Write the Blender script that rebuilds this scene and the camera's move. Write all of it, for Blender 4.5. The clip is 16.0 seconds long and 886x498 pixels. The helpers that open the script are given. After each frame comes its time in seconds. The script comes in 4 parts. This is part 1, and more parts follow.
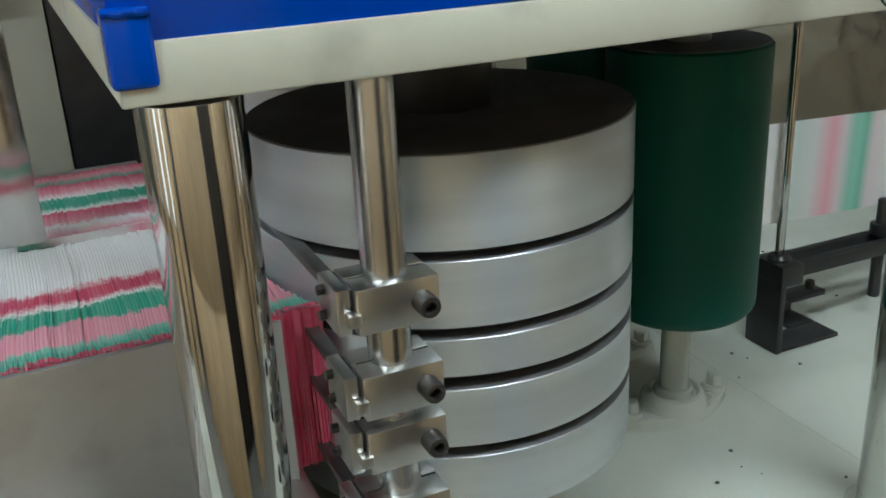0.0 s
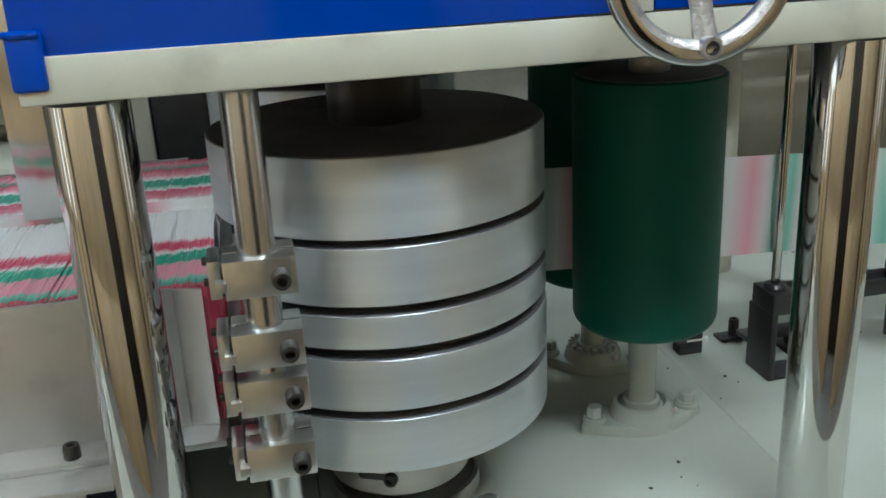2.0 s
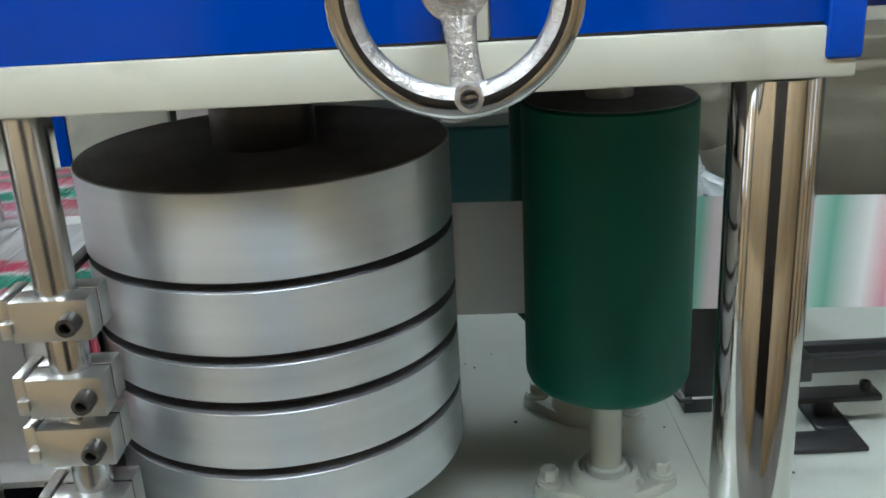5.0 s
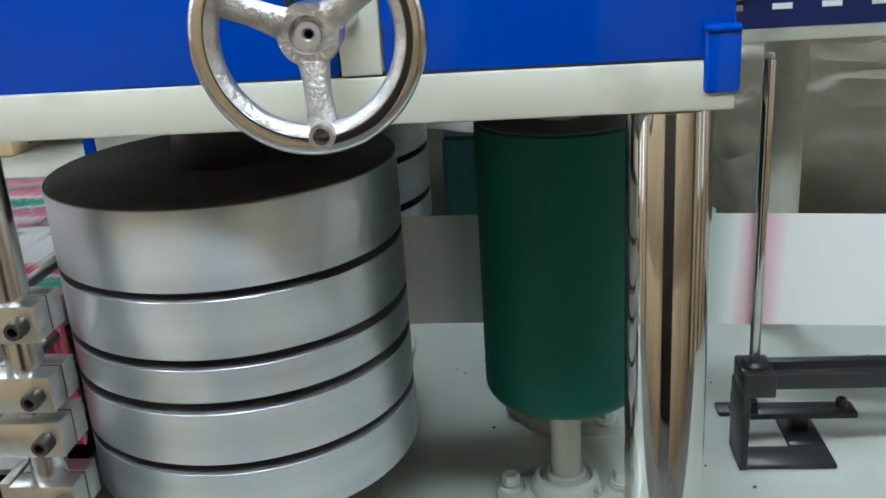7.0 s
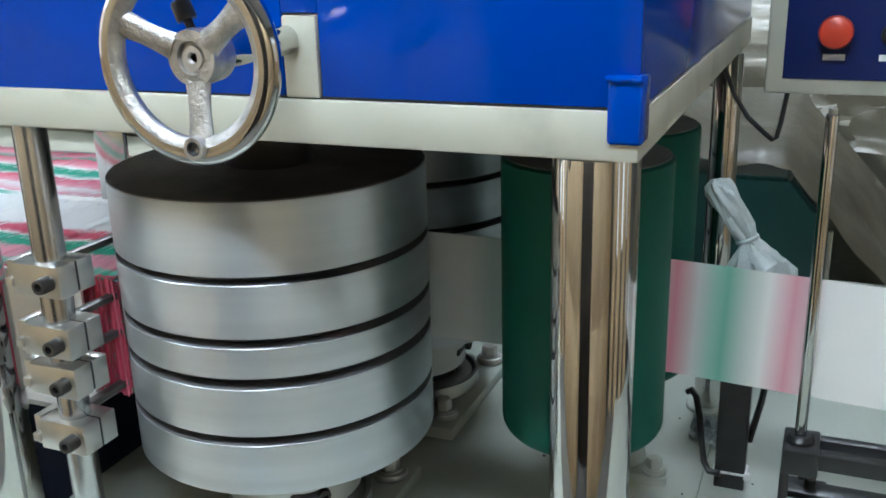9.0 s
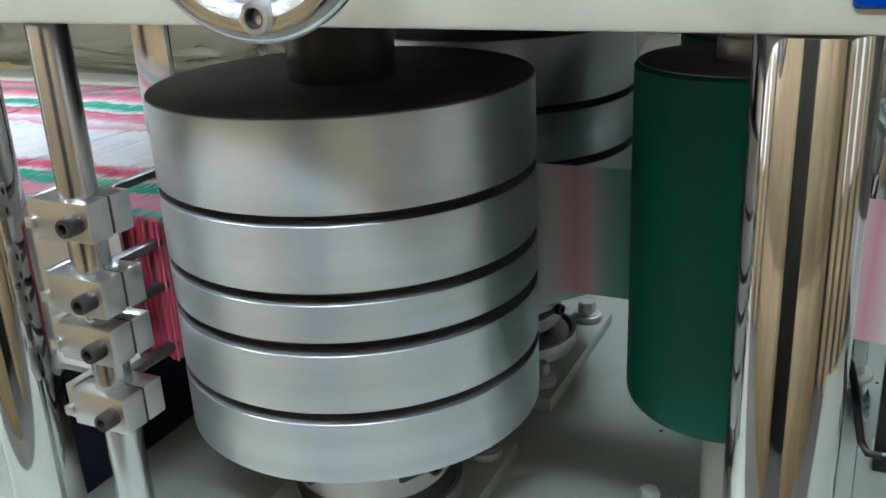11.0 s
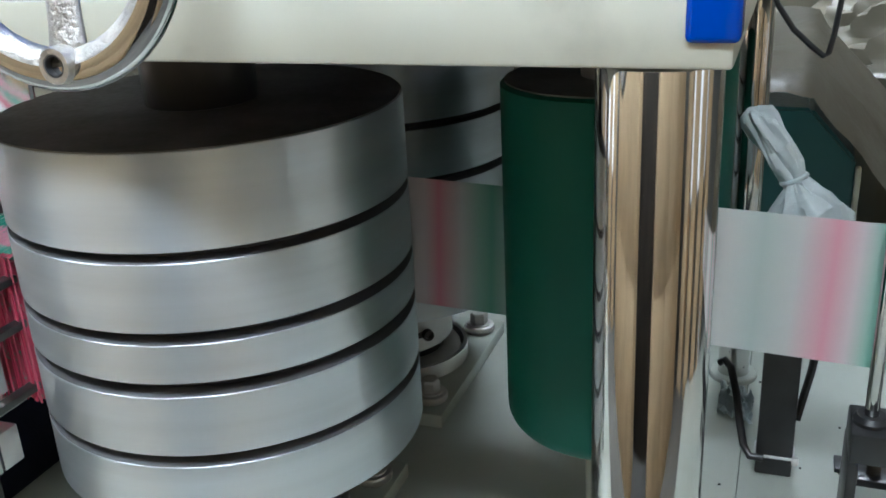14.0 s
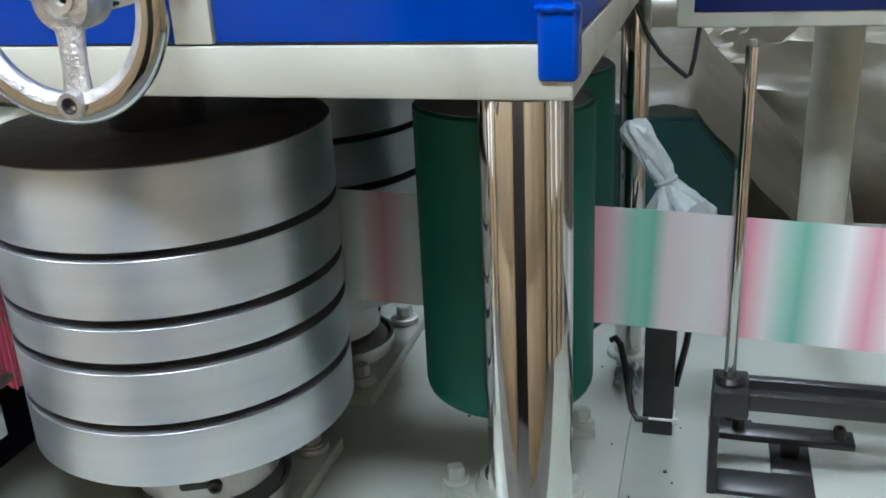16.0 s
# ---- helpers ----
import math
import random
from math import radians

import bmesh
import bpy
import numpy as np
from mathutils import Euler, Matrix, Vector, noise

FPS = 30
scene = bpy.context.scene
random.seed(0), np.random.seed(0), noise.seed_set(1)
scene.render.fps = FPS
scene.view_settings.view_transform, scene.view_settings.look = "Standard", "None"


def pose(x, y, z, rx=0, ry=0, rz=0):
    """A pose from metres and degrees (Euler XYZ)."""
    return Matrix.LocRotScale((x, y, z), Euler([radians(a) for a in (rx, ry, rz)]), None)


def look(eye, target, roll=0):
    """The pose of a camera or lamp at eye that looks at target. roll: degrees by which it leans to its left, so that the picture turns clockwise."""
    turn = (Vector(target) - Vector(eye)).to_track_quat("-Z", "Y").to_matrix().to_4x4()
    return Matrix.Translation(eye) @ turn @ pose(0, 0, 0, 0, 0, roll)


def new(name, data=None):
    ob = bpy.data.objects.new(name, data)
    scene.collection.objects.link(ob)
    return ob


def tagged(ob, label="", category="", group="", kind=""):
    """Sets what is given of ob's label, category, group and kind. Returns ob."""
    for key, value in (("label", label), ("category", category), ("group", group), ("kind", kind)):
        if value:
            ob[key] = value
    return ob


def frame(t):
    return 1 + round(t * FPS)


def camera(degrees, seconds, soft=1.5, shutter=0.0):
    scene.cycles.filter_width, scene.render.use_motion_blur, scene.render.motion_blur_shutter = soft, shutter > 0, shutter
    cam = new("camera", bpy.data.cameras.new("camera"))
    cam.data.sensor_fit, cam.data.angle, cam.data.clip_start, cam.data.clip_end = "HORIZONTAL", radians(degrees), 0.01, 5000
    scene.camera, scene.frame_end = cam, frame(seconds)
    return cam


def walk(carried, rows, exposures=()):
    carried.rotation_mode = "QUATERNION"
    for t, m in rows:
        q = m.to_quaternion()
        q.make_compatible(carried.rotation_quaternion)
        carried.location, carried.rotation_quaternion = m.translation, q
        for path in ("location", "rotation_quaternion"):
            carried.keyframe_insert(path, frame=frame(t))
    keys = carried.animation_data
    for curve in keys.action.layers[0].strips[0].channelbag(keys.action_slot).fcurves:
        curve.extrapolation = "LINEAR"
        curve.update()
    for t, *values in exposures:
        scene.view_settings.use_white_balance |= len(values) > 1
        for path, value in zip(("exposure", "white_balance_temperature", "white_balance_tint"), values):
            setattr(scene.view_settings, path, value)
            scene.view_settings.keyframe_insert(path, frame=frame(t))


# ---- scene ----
cam = camera(50.35, 16.0, soft=1.7)
BED = 0.025
PATH = [
    (0, (-0.051, -0.592, 0.704), (0.395, 0.436, 0.275), -3.0),
    (0.5, (-0.013, -0.617, 0.711), (0.377, 0.446, 0.314), -4.8),
    (1, (0.061, -0.689, 0.726), (0.386, 0.397, 0.332), -3.7),
    (1.5, (0.135, -0.760, 0.725), (0.406, 0.340, 0.329), -3.6),
    (2, (0.178, -0.810, 0.714), (0.401, 0.301, 0.320), -2.9),
    (2.5, (0.208, -0.823, 0.706), (0.383, 0.294, 0.303), -4.1),
    (3, (0.265, -0.792, 0.701), (0.416, 0.330, 0.302), -3.8),
    (3.5, (0.359, -0.747, 0.707), (0.488, 0.378, 0.312), -2.8),
    (4, (0.408, -0.724, 0.710), (0.511, 0.405, 0.315), -3.1),
    (4.5, (0.431, -0.718, 0.716), (0.502, 0.412, 0.321), -2.3),
    (5, (0.508, -0.713, 0.719), (0.500, 0.417, 0.318), -3.0),
    (7.5, (0.703, -0.753, 0.748), (0.536, 0.367, 0.351), -3.3),
    (8, (0.780, -0.733, 0.742), (0.491, 0.366, 0.355), -2.1),
    (8.5, (0.884, -0.720, 0.740), (0.490, 0.348, 0.358), -2.2),
    (9, (0.956, -0.710, 0.753), (0.514, 0.342, 0.383), -1.6),
    (9.5, (0.974, -0.703, 0.748), (0.467, 0.318, 0.374), -2.0),
    (10, (0.917, -0.665, 0.719), (0.426, 0.353, 0.317), -2.8),
    (12.5, (0.796, -0.443, 0.643), (0.288, 0.556, 0.215), -2.6),
    (13, (0.806, -0.462, 0.655), (0.339, 0.557, 0.228), -2.3),
    (13.5, (0.833, -0.478, 0.668), (0.414, 0.561, 0.237), -2.8),
    (14, (0.849, -0.506, 0.684), (0.452, 0.542, 0.253), -3.0),
    (14.5, (0.867, -0.542, 0.700), (0.478, 0.509, 0.271), -3.6),
    (15, (0.886, -0.585, 0.715), (0.511, 0.474, 0.292), -3.0),
    (15.5, (0.902, -0.626, 0.723), (0.541, 0.436, 0.298), -3.1),
    (16, (0.913, -0.655, 0.730), (0.598, 0.422, 0.305), -2.8),
]
walk(cam, [(t, look((e[0], e[1], e[2] + BED), (g[0], g[1], g[2] + BED), roll)) for t, e, g, roll in PATH],
     exposures=[(0.0, -0.64, 6100, 5), (1.5, -0.57, 6000, 5), (3.0, -0.46, 6000, 7), (5.0, -0.28, 5920, 9), (9.0, -0.18, 5740, 8), (12.5, -0.08, 5740, 10), (16.0, -0.06, 5760, 12)])

# ---- light: tubes under the workshop's ceiling and added fill lamps at the sides ----
world = bpy.data.worlds.new("world")
world.use_nodes = True
world.node_tree.nodes["Background"].inputs[0].default_value = (0.75, 0.85, 1.0, 1)
world.node_tree.nodes["Background"].inputs[1].default_value = 0.3
scene.world = world


def area_lamp(name, m, sx, sy, watts, colour):
    data = bpy.data.lights.new(name, "AREA")
    data.shape, data.size, data.size_y, data.energy, data.color = "RECTANGLE", sx, sy, watts, colour
    ob = new(name, data)
    ob.matrix_world = m
    return ob


# two fill lamps, added at unseen side windows to brighten the machine
area_lamp("east_fill_lamp", look((4.42, -0.5, 0.95), (0.6, 0.2, 0.3)), 2.6, 1.3, 8, (0.88, 0.96, 1.0))
area_lamp("west_fill_lamp", look((-3.92, -0.5, 0.95), (0.0, 0.4, 0.3)), 2.6, 1.3, 20, (0.88, 0.96, 1.0))
TUBE_POWER = 62.0


# ---- materials ----
def ramp(nodes, stops, interpolation="LINEAR"):
    r = nodes.new("ShaderNodeValToRGB")
    r.color_ramp.interpolation = interpolation
    el = r.color_ramp.elements
    while len(el) < len(stops):
        el.new(0.5)
    for e, (pos, col) in zip(el, stops):
        e.position, e.color = pos, (*col, 1)
    return r


def material(name, colour, rough=0.5, metal=0.0, vary=0.12, scale=8.0, fine=120.0, bump=0.05, stretch=(1, 1, 1), coat=0.0, rough_vary=0.12, dirt=0.0, dirt_colour=(0.08, 0.07, 0.05)):
    """A painted, metal or rubber surface: colour and gloss vary at two scales, with fine relief."""
    mat = bpy.data.materials.new(name)
    mat.use_nodes = True
    nt = mat.node_tree
    n, link = nt.nodes, nt.links.new
    b = n["Principled BSDF"]
    tex = n.new("ShaderNodeTexCoord")
    mp = n.new("ShaderNodeMapping")
    mp.inputs["Scale"].default_value = stretch
    link(tex.outputs["Object"], mp.inputs["Vector"])
    big, small = n.new("ShaderNodeTexNoise"), n.new("ShaderNodeTexNoise")
    for node, s in ((big, scale), (small, fine)):
        node.inputs["Scale"].default_value, node.inputs["Detail"].default_value = s, 4
        link(mp.outputs[0], node.inputs["Vector"])
    lo, hi = [max(c * (1 - vary), 0) for c in colour], [min(c * (1 + vary), 1) for c in colour]
    r = ramp(n, [(0.3, lo), (0.7, hi)])
    link(big.outputs["Fac"], r.inputs[0])
    colour_out = r.outputs[0]
    if dirt > 0:
        spots = n.new("ShaderNodeTexNoise")
        spots.inputs["Scale"].default_value, spots.inputs["Detail"].default_value = scale * 2.3, 8
        link(tex.outputs["Object"], spots.inputs["Vector"])
        mask = ramp(n, [(0.56, (0, 0, 0)), (0.72, (dirt, dirt, dirt))])
        link(spots.outputs["Fac"], mask.inputs[0])
        mix = n.new("ShaderNodeMixRGB")
        mix.inputs[2].default_value = (*dirt_colour, 1)
        link(mask.outputs[0], mix.inputs[0])
        link(colour_out, mix.inputs[1])
        colour_out = mix.outputs[0]
    link(colour_out, b.inputs["Base Color"])
    rr = n.new("ShaderNodeMapRange")
    rr.inputs["To Min"].default_value, rr.inputs["To Max"].default_value = max(rough - rough_vary, 0.02), min(rough + rough_vary, 1)
    link(small.outputs["Fac"], rr.inputs["Value"])
    link(rr.outputs[0], b.inputs["Roughness"])
    b.inputs["Metallic"].default_value = metal
    b.inputs["Coat Weight"].default_value = coat
    if bump > 0:
        bp = n.new("ShaderNodeBump")
        bp.inputs["Strength"].default_value, bp.inputs["Distance"].default_value = bump, 0.002
        link(small.outputs["Fac"], bp.inputs["Height"])
        link(bp.outputs[0], b.inputs["Normal"])
    return mat


def striped(name, axis, stops, base_rough=0.9, fine=300.0, bump=0.3):
    """Printed tissue: bands of colour along one object axis, broken up a little by noise. Stops are metres."""
    mat = bpy.data.materials.new(name)
    mat.use_nodes = True
    nt = mat.node_tree
    n, link = nt.nodes, nt.links.new
    b = n["Principled BSDF"]
    tex, sep = n.new("ShaderNodeTexCoord"), n.new("ShaderNodeSeparateXYZ")
    noise_node = n.new("ShaderNodeTexNoise")
    noise_node.inputs["Scale"].default_value, noise_node.inputs["Detail"].default_value = fine, 3
    link(tex.outputs["Object"], noise_node.inputs["Vector"])
    link(tex.outputs["Object"], sep.inputs[0])
    lo, hi = stops[0][0], stops[-1][0]
    jitter = n.new("ShaderNodeMath")
    jitter.operation = "MULTIPLY_ADD"
    link(noise_node.outputs["Fac"], jitter.inputs[0])
    jitter.inputs[1].default_value = 0.022 if axis == 1 else 0.0
    wave, wander = n.new("ShaderNodeTexNoise"), n.new("ShaderNodeMath")
    wave.inputs["Scale"].default_value, wave.inputs["Detail"].default_value = 24, 6
    link(tex.outputs["Object"], wave.inputs["Vector"])
    wander.operation = "MULTIPLY_ADD"
    link(wave.outputs["Fac"], wander.inputs[0])
    wander.inputs[1].default_value = 0.034 if axis == 1 else 0.0
    link(sep.outputs[axis], wander.inputs[2])
    shift = n.new("ShaderNodeMath")
    shift.operation = "SUBTRACT"
    link(wander.outputs[0], shift.inputs[0])
    shift.inputs[1].default_value = 0.022 if axis == 1 else 0.0
    link(shift.outputs[0], jitter.inputs[2])
    span = n.new("ShaderNodeMapRange")
    span.inputs["From Min"].default_value, span.inputs["From Max"].default_value = lo, hi
    link(jitter.outputs[0], span.inputs["Value"])
    r = ramp(n, [((p - lo) / (hi - lo), c) for p, c in stops])
    link(span.outputs[0], r.inputs[0])
    # each sheet is a little more or less faded than its neighbours
    geo, fade, white = n.new("ShaderNodeNewGeometry"), n.new("ShaderNodeMath"), n.new("ShaderNodeMixRGB")
    fade.operation = "POWER"
    link(geo.outputs["Random Per Island"], fade.inputs[0])
    fade.inputs[1].default_value = 1.8
    half = n.new("ShaderNodeMath")
    half.operation = "MULTIPLY"
    half.inputs[1].default_value = 0.12
    link(fade.outputs[0], half.inputs[0])
    link(half.outputs[0], white.inputs[0])
    link(r.outputs[0], white.inputs[1])
    white.inputs[2].default_value = (0.78, 0.74, 0.75, 1)
    link(white.outputs[0], b.inputs["Base Color"])
    b.inputs["Roughness"].default_value = base_rough
    bp = n.new("ShaderNodeBump")
    bp.inputs["Strength"].default_value, bp.inputs["Distance"].default_value = bump, 0.001
    link(noise_node.outputs["Fac"], bp.inputs["Height"])
    link(bp.outputs[0], b.inputs["Normal"])
    return mat


def glowing(name, colour, strength):
    mat = bpy.data.materials.new(name)
    mat.use_nodes = True
    b = mat.node_tree.nodes["Principled BSDF"]
    b.inputs["Base Color"].default_value = (0.8, 0.8, 0.8, 1)
    b.inputs["Emission Color"].default_value, b.inputs["Emission Strength"].default_value = (*colour, 1), strength
    return mat


CREAM = material("cream_paint", (0.50, 0.495, 0.41), 0.38, vary=0.05, scale=5, fine=60, bump=0.04, dirt=0.25)
BED_PAINT = material("grey_green_paint", (0.50, 0.53, 0.475), 0.20, vary=0.06, scale=3, fine=25, bump=0.04, dirt=0.10, dirt_colour=(0.25, 0.25, 0.21))
BLUE = material("blue_gloss_paint", (0.0, 0.048, 0.38), 0.16, vary=0.06, scale=6, fine=35, bump=0.03, rough_vary=0.06)
CONTROL_BLUE = material("control_face_blue", (0.004, 0.014, 0.10), 0.4, vary=0.1, scale=9)
BLUE.node_tree.nodes["Principled BSDF"].inputs["Specular IOR Level"].default_value = 0.32
NAVY = material("navy_paint", (0.003, 0.006, 0.028), 0.45, vary=0.2, scale=9)
STEEL = material("turned_steel", (0.61, 0.655, 0.69), 0.45, 0.86, vary=0.11, scale=3, fine=60, bump=0.02, stretch=(0.4, 0.4, 9), rough_vary=0.05)
turning = STEEL.node_tree.nodes.new("ShaderNodeTangent")      # tool marks run round the roller
turning.direction_type, turning.axis = "RADIAL", "Z"
STEEL.node_tree.links.new(turning.outputs[0], STEEL.node_tree.nodes["Principled BSDF"].inputs["Tangent"])
STEEL.node_tree.nodes["Principled BSDF"].inputs["Anisotropic"].default_value = 0.65
STEEL.node_tree.nodes["Principled BSDF"].inputs["Anisotropic Rotation"].default_value = 0.25
# oily steel, its colour also darkened for the shade under the gearbox
STEEL_TOP = material("oily_shaded_steel", (0.165, 0.152, 0.142), 0.50, 0.3, vary=0.35, scale=14, fine=160, bump=0.12, rough_vary=0.15)
# dark tones that put recess shade into the colour; seals are black too
GROOVE = material("recess_shade_and_seal", (0.055, 0.055, 0.058), 0.55, 0.3, vary=0.2)
LEDGE = material("shaded_groove_flank", (0.20, 0.20, 0.205), 0.6, 0.4, vary=0.2, scale=10)
CHROME = material("chrome", (0.55, 0.545, 0.53), 0.07, 1.0, vary=0.05, scale=7, fine=22, bump=0.05, stretch=(1, 1, 0.35), rough_vary=0.04, dirt=0.2, dirt_colour=(0.45, 0.38, 0.26))
BRIGHT = material("ground_steel", (0.63, 0.625, 0.60), 0.31, 1.0, vary=0.06, scale=18, fine=90, bump=0.015, rough_vary=0.05, dirt=0.10, dirt_colour=(0.42, 0.39, 0.33))
ROD_STEEL = material("drawn_rod_steel", (0.50, 0.505, 0.51), 0.23, 1.0, vary=0.05, scale=6, fine=60, bump=0.02, stretch=(6, 6, 0.4), rough_vary=0.05)
SHEET = material("stainless_sheet", (0.55, 0.54, 0.52), 0.42, 0.85, vary=0.12, scale=6, fine=130, bump=0.03, rough_vary=0.10, dirt=0.35, dirt_colour=(0.22, 0.20, 0.18))
MIRROR_SHEET = material("polished_stainless", (0.60, 0.59, 0.57), 0.14, 1.0, vary=0.06, scale=6, fine=90, bump=0.02, rough_vary=0.05)
CAST = material("rough_cast_aluminium", (0.52, 0.505, 0.48), 0.42, 1.0, vary=0.28, scale=70, fine=380, bump=0.7, rough_vary=0.16)
# black of painted parts, also used where deep shade is put into colour
BLACK = material("black_paint_and_shade", (0.022, 0.022, 0.023), 0.36, vary=0.3, scale=20, fine=150, bump=0.08)
FINGER = material("blued_finger_steel", (0.20, 0.195, 0.19), 0.36, 0.8, vary=0.2, scale=20, fine=150, bump=0.05)
BLACK_OXIDE = material("black_oxide_screw", (0.06, 0.055, 0.05), 0.4, 0.7, vary=0.3, scale=60, fine=400)
RUBBER = material("green_rubber", (0.004, 0.085, 0.058), 0.50, vary=0.10, scale=5, fine=200, bump=0.04, rough_vary=0.06)
RUBBER.node_tree.nodes["Principled BSDF"].inputs["Specular IOR Level"].default_value = 0.22
RUBBER_END = material("dusty_roller_end", (0.16, 0.165, 0.16), 0.6, vary=0.2, scale=18, fine=150, bump=0.1)
PLASTIC = material("dusty_plastic_sheeting", (0.24, 0.218, 0.168), 0.36, vary=0.15, scale=3, fine=9, bump=0.4)
PLASTIC.node_tree.nodes["Bump"].inputs["Distance"].default_value = 0.02
BAG = material("white_plastic_bag", (0.55, 0.61, 0.61), 0.25, vary=0.10, scale=12, fine=60, bump=0.3)
TEAL = material("teal_paint", (0.012, 0.085, 0.085), 0.45, vary=0.15, scale=5)
RED = material("red_button", (0.62, 0.06, 0.03), 0.35, vary=0.08, scale=30)
WHITE = material("white_label", (0.75, 0.76, 0.75), 0.5, vary=0.05)
WALL = material("wall_plaster", (0.30, 0.295, 0.27), 0.85, vary=0.12, scale=1.5, fine=40, bump=0.15)
CONCRETE = material("workshop_floor", (0.19, 0.185, 0.17), 0.6, vary=0.2, scale=2, fine=60, bump=0.1)
CARD = material("brown_cardboard", (0.78, 0.575, 0.345), 0.8, vary=0.12, scale=5, fine=80, bump=0.1)
BROWN = material("dark_brown_backdrop", (0.035, 0.027, 0.02), 0.9, vary=0.3, scale=4, fine=60, bump=0.3)
TUBE = glowing("tube_light", (0.91, 0.985, 1.0), TUBE_POWER)
FILL_PANE = glowing("added_fill_pane", (0.92, 0.97, 1.0), 0.6)

WHT, PNK, RDD, GRN, GRY = (0.86, 0.86, 0.86), (0.74, 0.30, 0.38), (0.62, 0.06, 0.13), (0.03, 0.36, 0.24), (0.60, 0.60, 0.60)
STACK_TISSUE = striped("printed_napkin_edges", 1, [
    (0.140, RDD), (0.163, RDD), (0.166, GRN), (0.184, (0.2, 0.5, 0.4)), (0.19, PNK), (0.23, PNK), (0.235, GRN), (0.268, GRN), (0.275, WHT), (0.29, RDD), (0.312, RDD),
    (0.325, WHT), (0.48, WHT), (0.485, PNK), (0.52, WHT), (0.535, PNK), (0.575, RDD), (0.58, WHT), (0.60, GRN), (0.635, GRN), (0.64, WHT), (0.665, PNK), (0.70, RDD), (0.705, GRN), (0.73, PNK), (0.76, RDD)], fine=260)


# ---- mesh helpers ----
def bm_box(lo, hi, bevel=0.0, seg=2, bm=None):
    own = bmesh.new()
    bmesh.ops.create_cube(own, size=1)
    c = [(a + b) / 2 for a, b in zip(lo, hi)]
    d = [b - a for a, b in zip(lo, hi)]
    for v in own.verts:
        v.co = Vector([c[i] + v.co[i] * d[i] for i in range(3)])
    if bevel > 0:
        bmesh.ops.bevel(own, geom=list(own.edges), offset=min(bevel, min(d) * 0.45), segments=seg, affect="EDGES", profile=0.5)
    return joined(bm, own)


def joined(bm, own):
    if bm is None:
        return own
    me = bpy.data.meshes.new("scratch")
    own.to_mesh(me)
    own.free()
    bm.from_mesh(me)
    bpy.data.meshes.remove(me)
    return bm


def bm_lathe(profile, seg=64, m=None, bm=None):
    """A solid of revolution about z from (radius, z) pairs; ends at radius 0 close it."""
    own = bmesh.new()
    rings = []
    for r, z in profile:
        if r < 1e-6:
            rings.append([own.verts.new((0, 0, z))])
        else:
            rings.append([own.verts.new((r * math.cos(2 * math.pi * i / seg), r * math.sin(2 * math.pi * i / seg), z)) for i in range(seg)])
    for a, b in zip(rings, rings[1:]):
        for i in range(seg):
            j = (i + 1) % seg
            if len(a) == 1 and len(b) == 1:
                continue
            if len(a) == 1:
                own.faces.new((a[0], b[j], b[i]))
            elif len(b) == 1:
                own.faces.new((a[i], a[j], b[0]))
            else:
                own.faces.new((a[i], a[j], b[j], b[i]))
    bmesh.ops.recalc_face_normals(own, faces=list(own.faces))
    if m is not None:
        bmesh.ops.transform(own, matrix=m, verts=list(own.verts))
    return joined(bm, own)


def bm_cyl(r, z0, z1, seg=32, bevel=0.0015, m=None, bm=None):
    b = min(bevel, r * 0.4, abs(z1 - z0) * 0.4)
    return bm_lathe([(0, z0), (r - b, z0), (r - b * 0.3, z0 + b * 0.3), (r, z0 + b), (r, z1 - b), (r - b * 0.3, z1 - b * 0.3), (r - b, z1), (0, z1)], seg, m, bm)


def bm_tube(points, r, seg=10, bm=None, closed=False):
    """A round bar along a list of points."""
    own = bmesh.new()
    pts = [Vector(p) for p in points]
    rings = []
    count = len(pts)
    for i, p in enumerate(pts):
        a = pts[(i - 1) % count] if closed or i > 0 else p
        b = pts[(i + 1) % count] if closed or i < count - 1 else p
        q = (b - a).normalized().to_track_quat("Z", "Y")
        rings.append([own.verts.new(p + q @ Vector((r * math.cos(2 * math.pi * k / seg), r * math.sin(2 * math.pi * k / seg), 0))) for k in range(seg)])
    pairs = list(zip(rings, rings[1:])) + ([(rings[-1], rings[0])] if closed else [])
    for a, b in pairs:
        for k in range(seg):
            own.faces.new((a[k], a[(k + 1) % seg], b[(k + 1) % seg], b[k]))
    if not closed:
        own.faces.new(rings[0][::-1])
        own.faces.new(rings[-1])
    bmesh.ops.recalc_face_normals(own, faces=list(own.faces))
    return joined(bm, own)


def finish(me, smooth_angle=35):
    for p in me.polygons:
        p.use_smooth = True
    me.set_sharp_from_angle(angle=radians(smooth_angle))


def part(name, bm, material_used, parent=None, label="", smooth_angle=35):
    me = bpy.data.meshes.new(name)
    bm.to_mesh(me)
    bm.free()
    finish(me, smooth_angle)
    me.materials.append(material_used)
    ob = new(name, me)
    if parent is not None:
        ob.parent = parent
    return tagged(ob, label) if label else ob


def thing(name, place, label, category, group="", kind=""):
    ob = new(name)
    ob.location = place
    ob.empty_display_size = 0.05
    return tagged(ob, label, category, group, kind)


def solid(name, bm, material_used, label, category, group="", kind="", smooth_angle=35):
    return tagged(part(name, bm, material_used, None, "", smooth_angle), label, category, group, kind)


UP_TO_FRONT = pose(0, 0, 0, 90)      # turns +z to -y
UP_TO_LEFT = pose(0, 0, 0, 0, -90)   # turns +z to -x


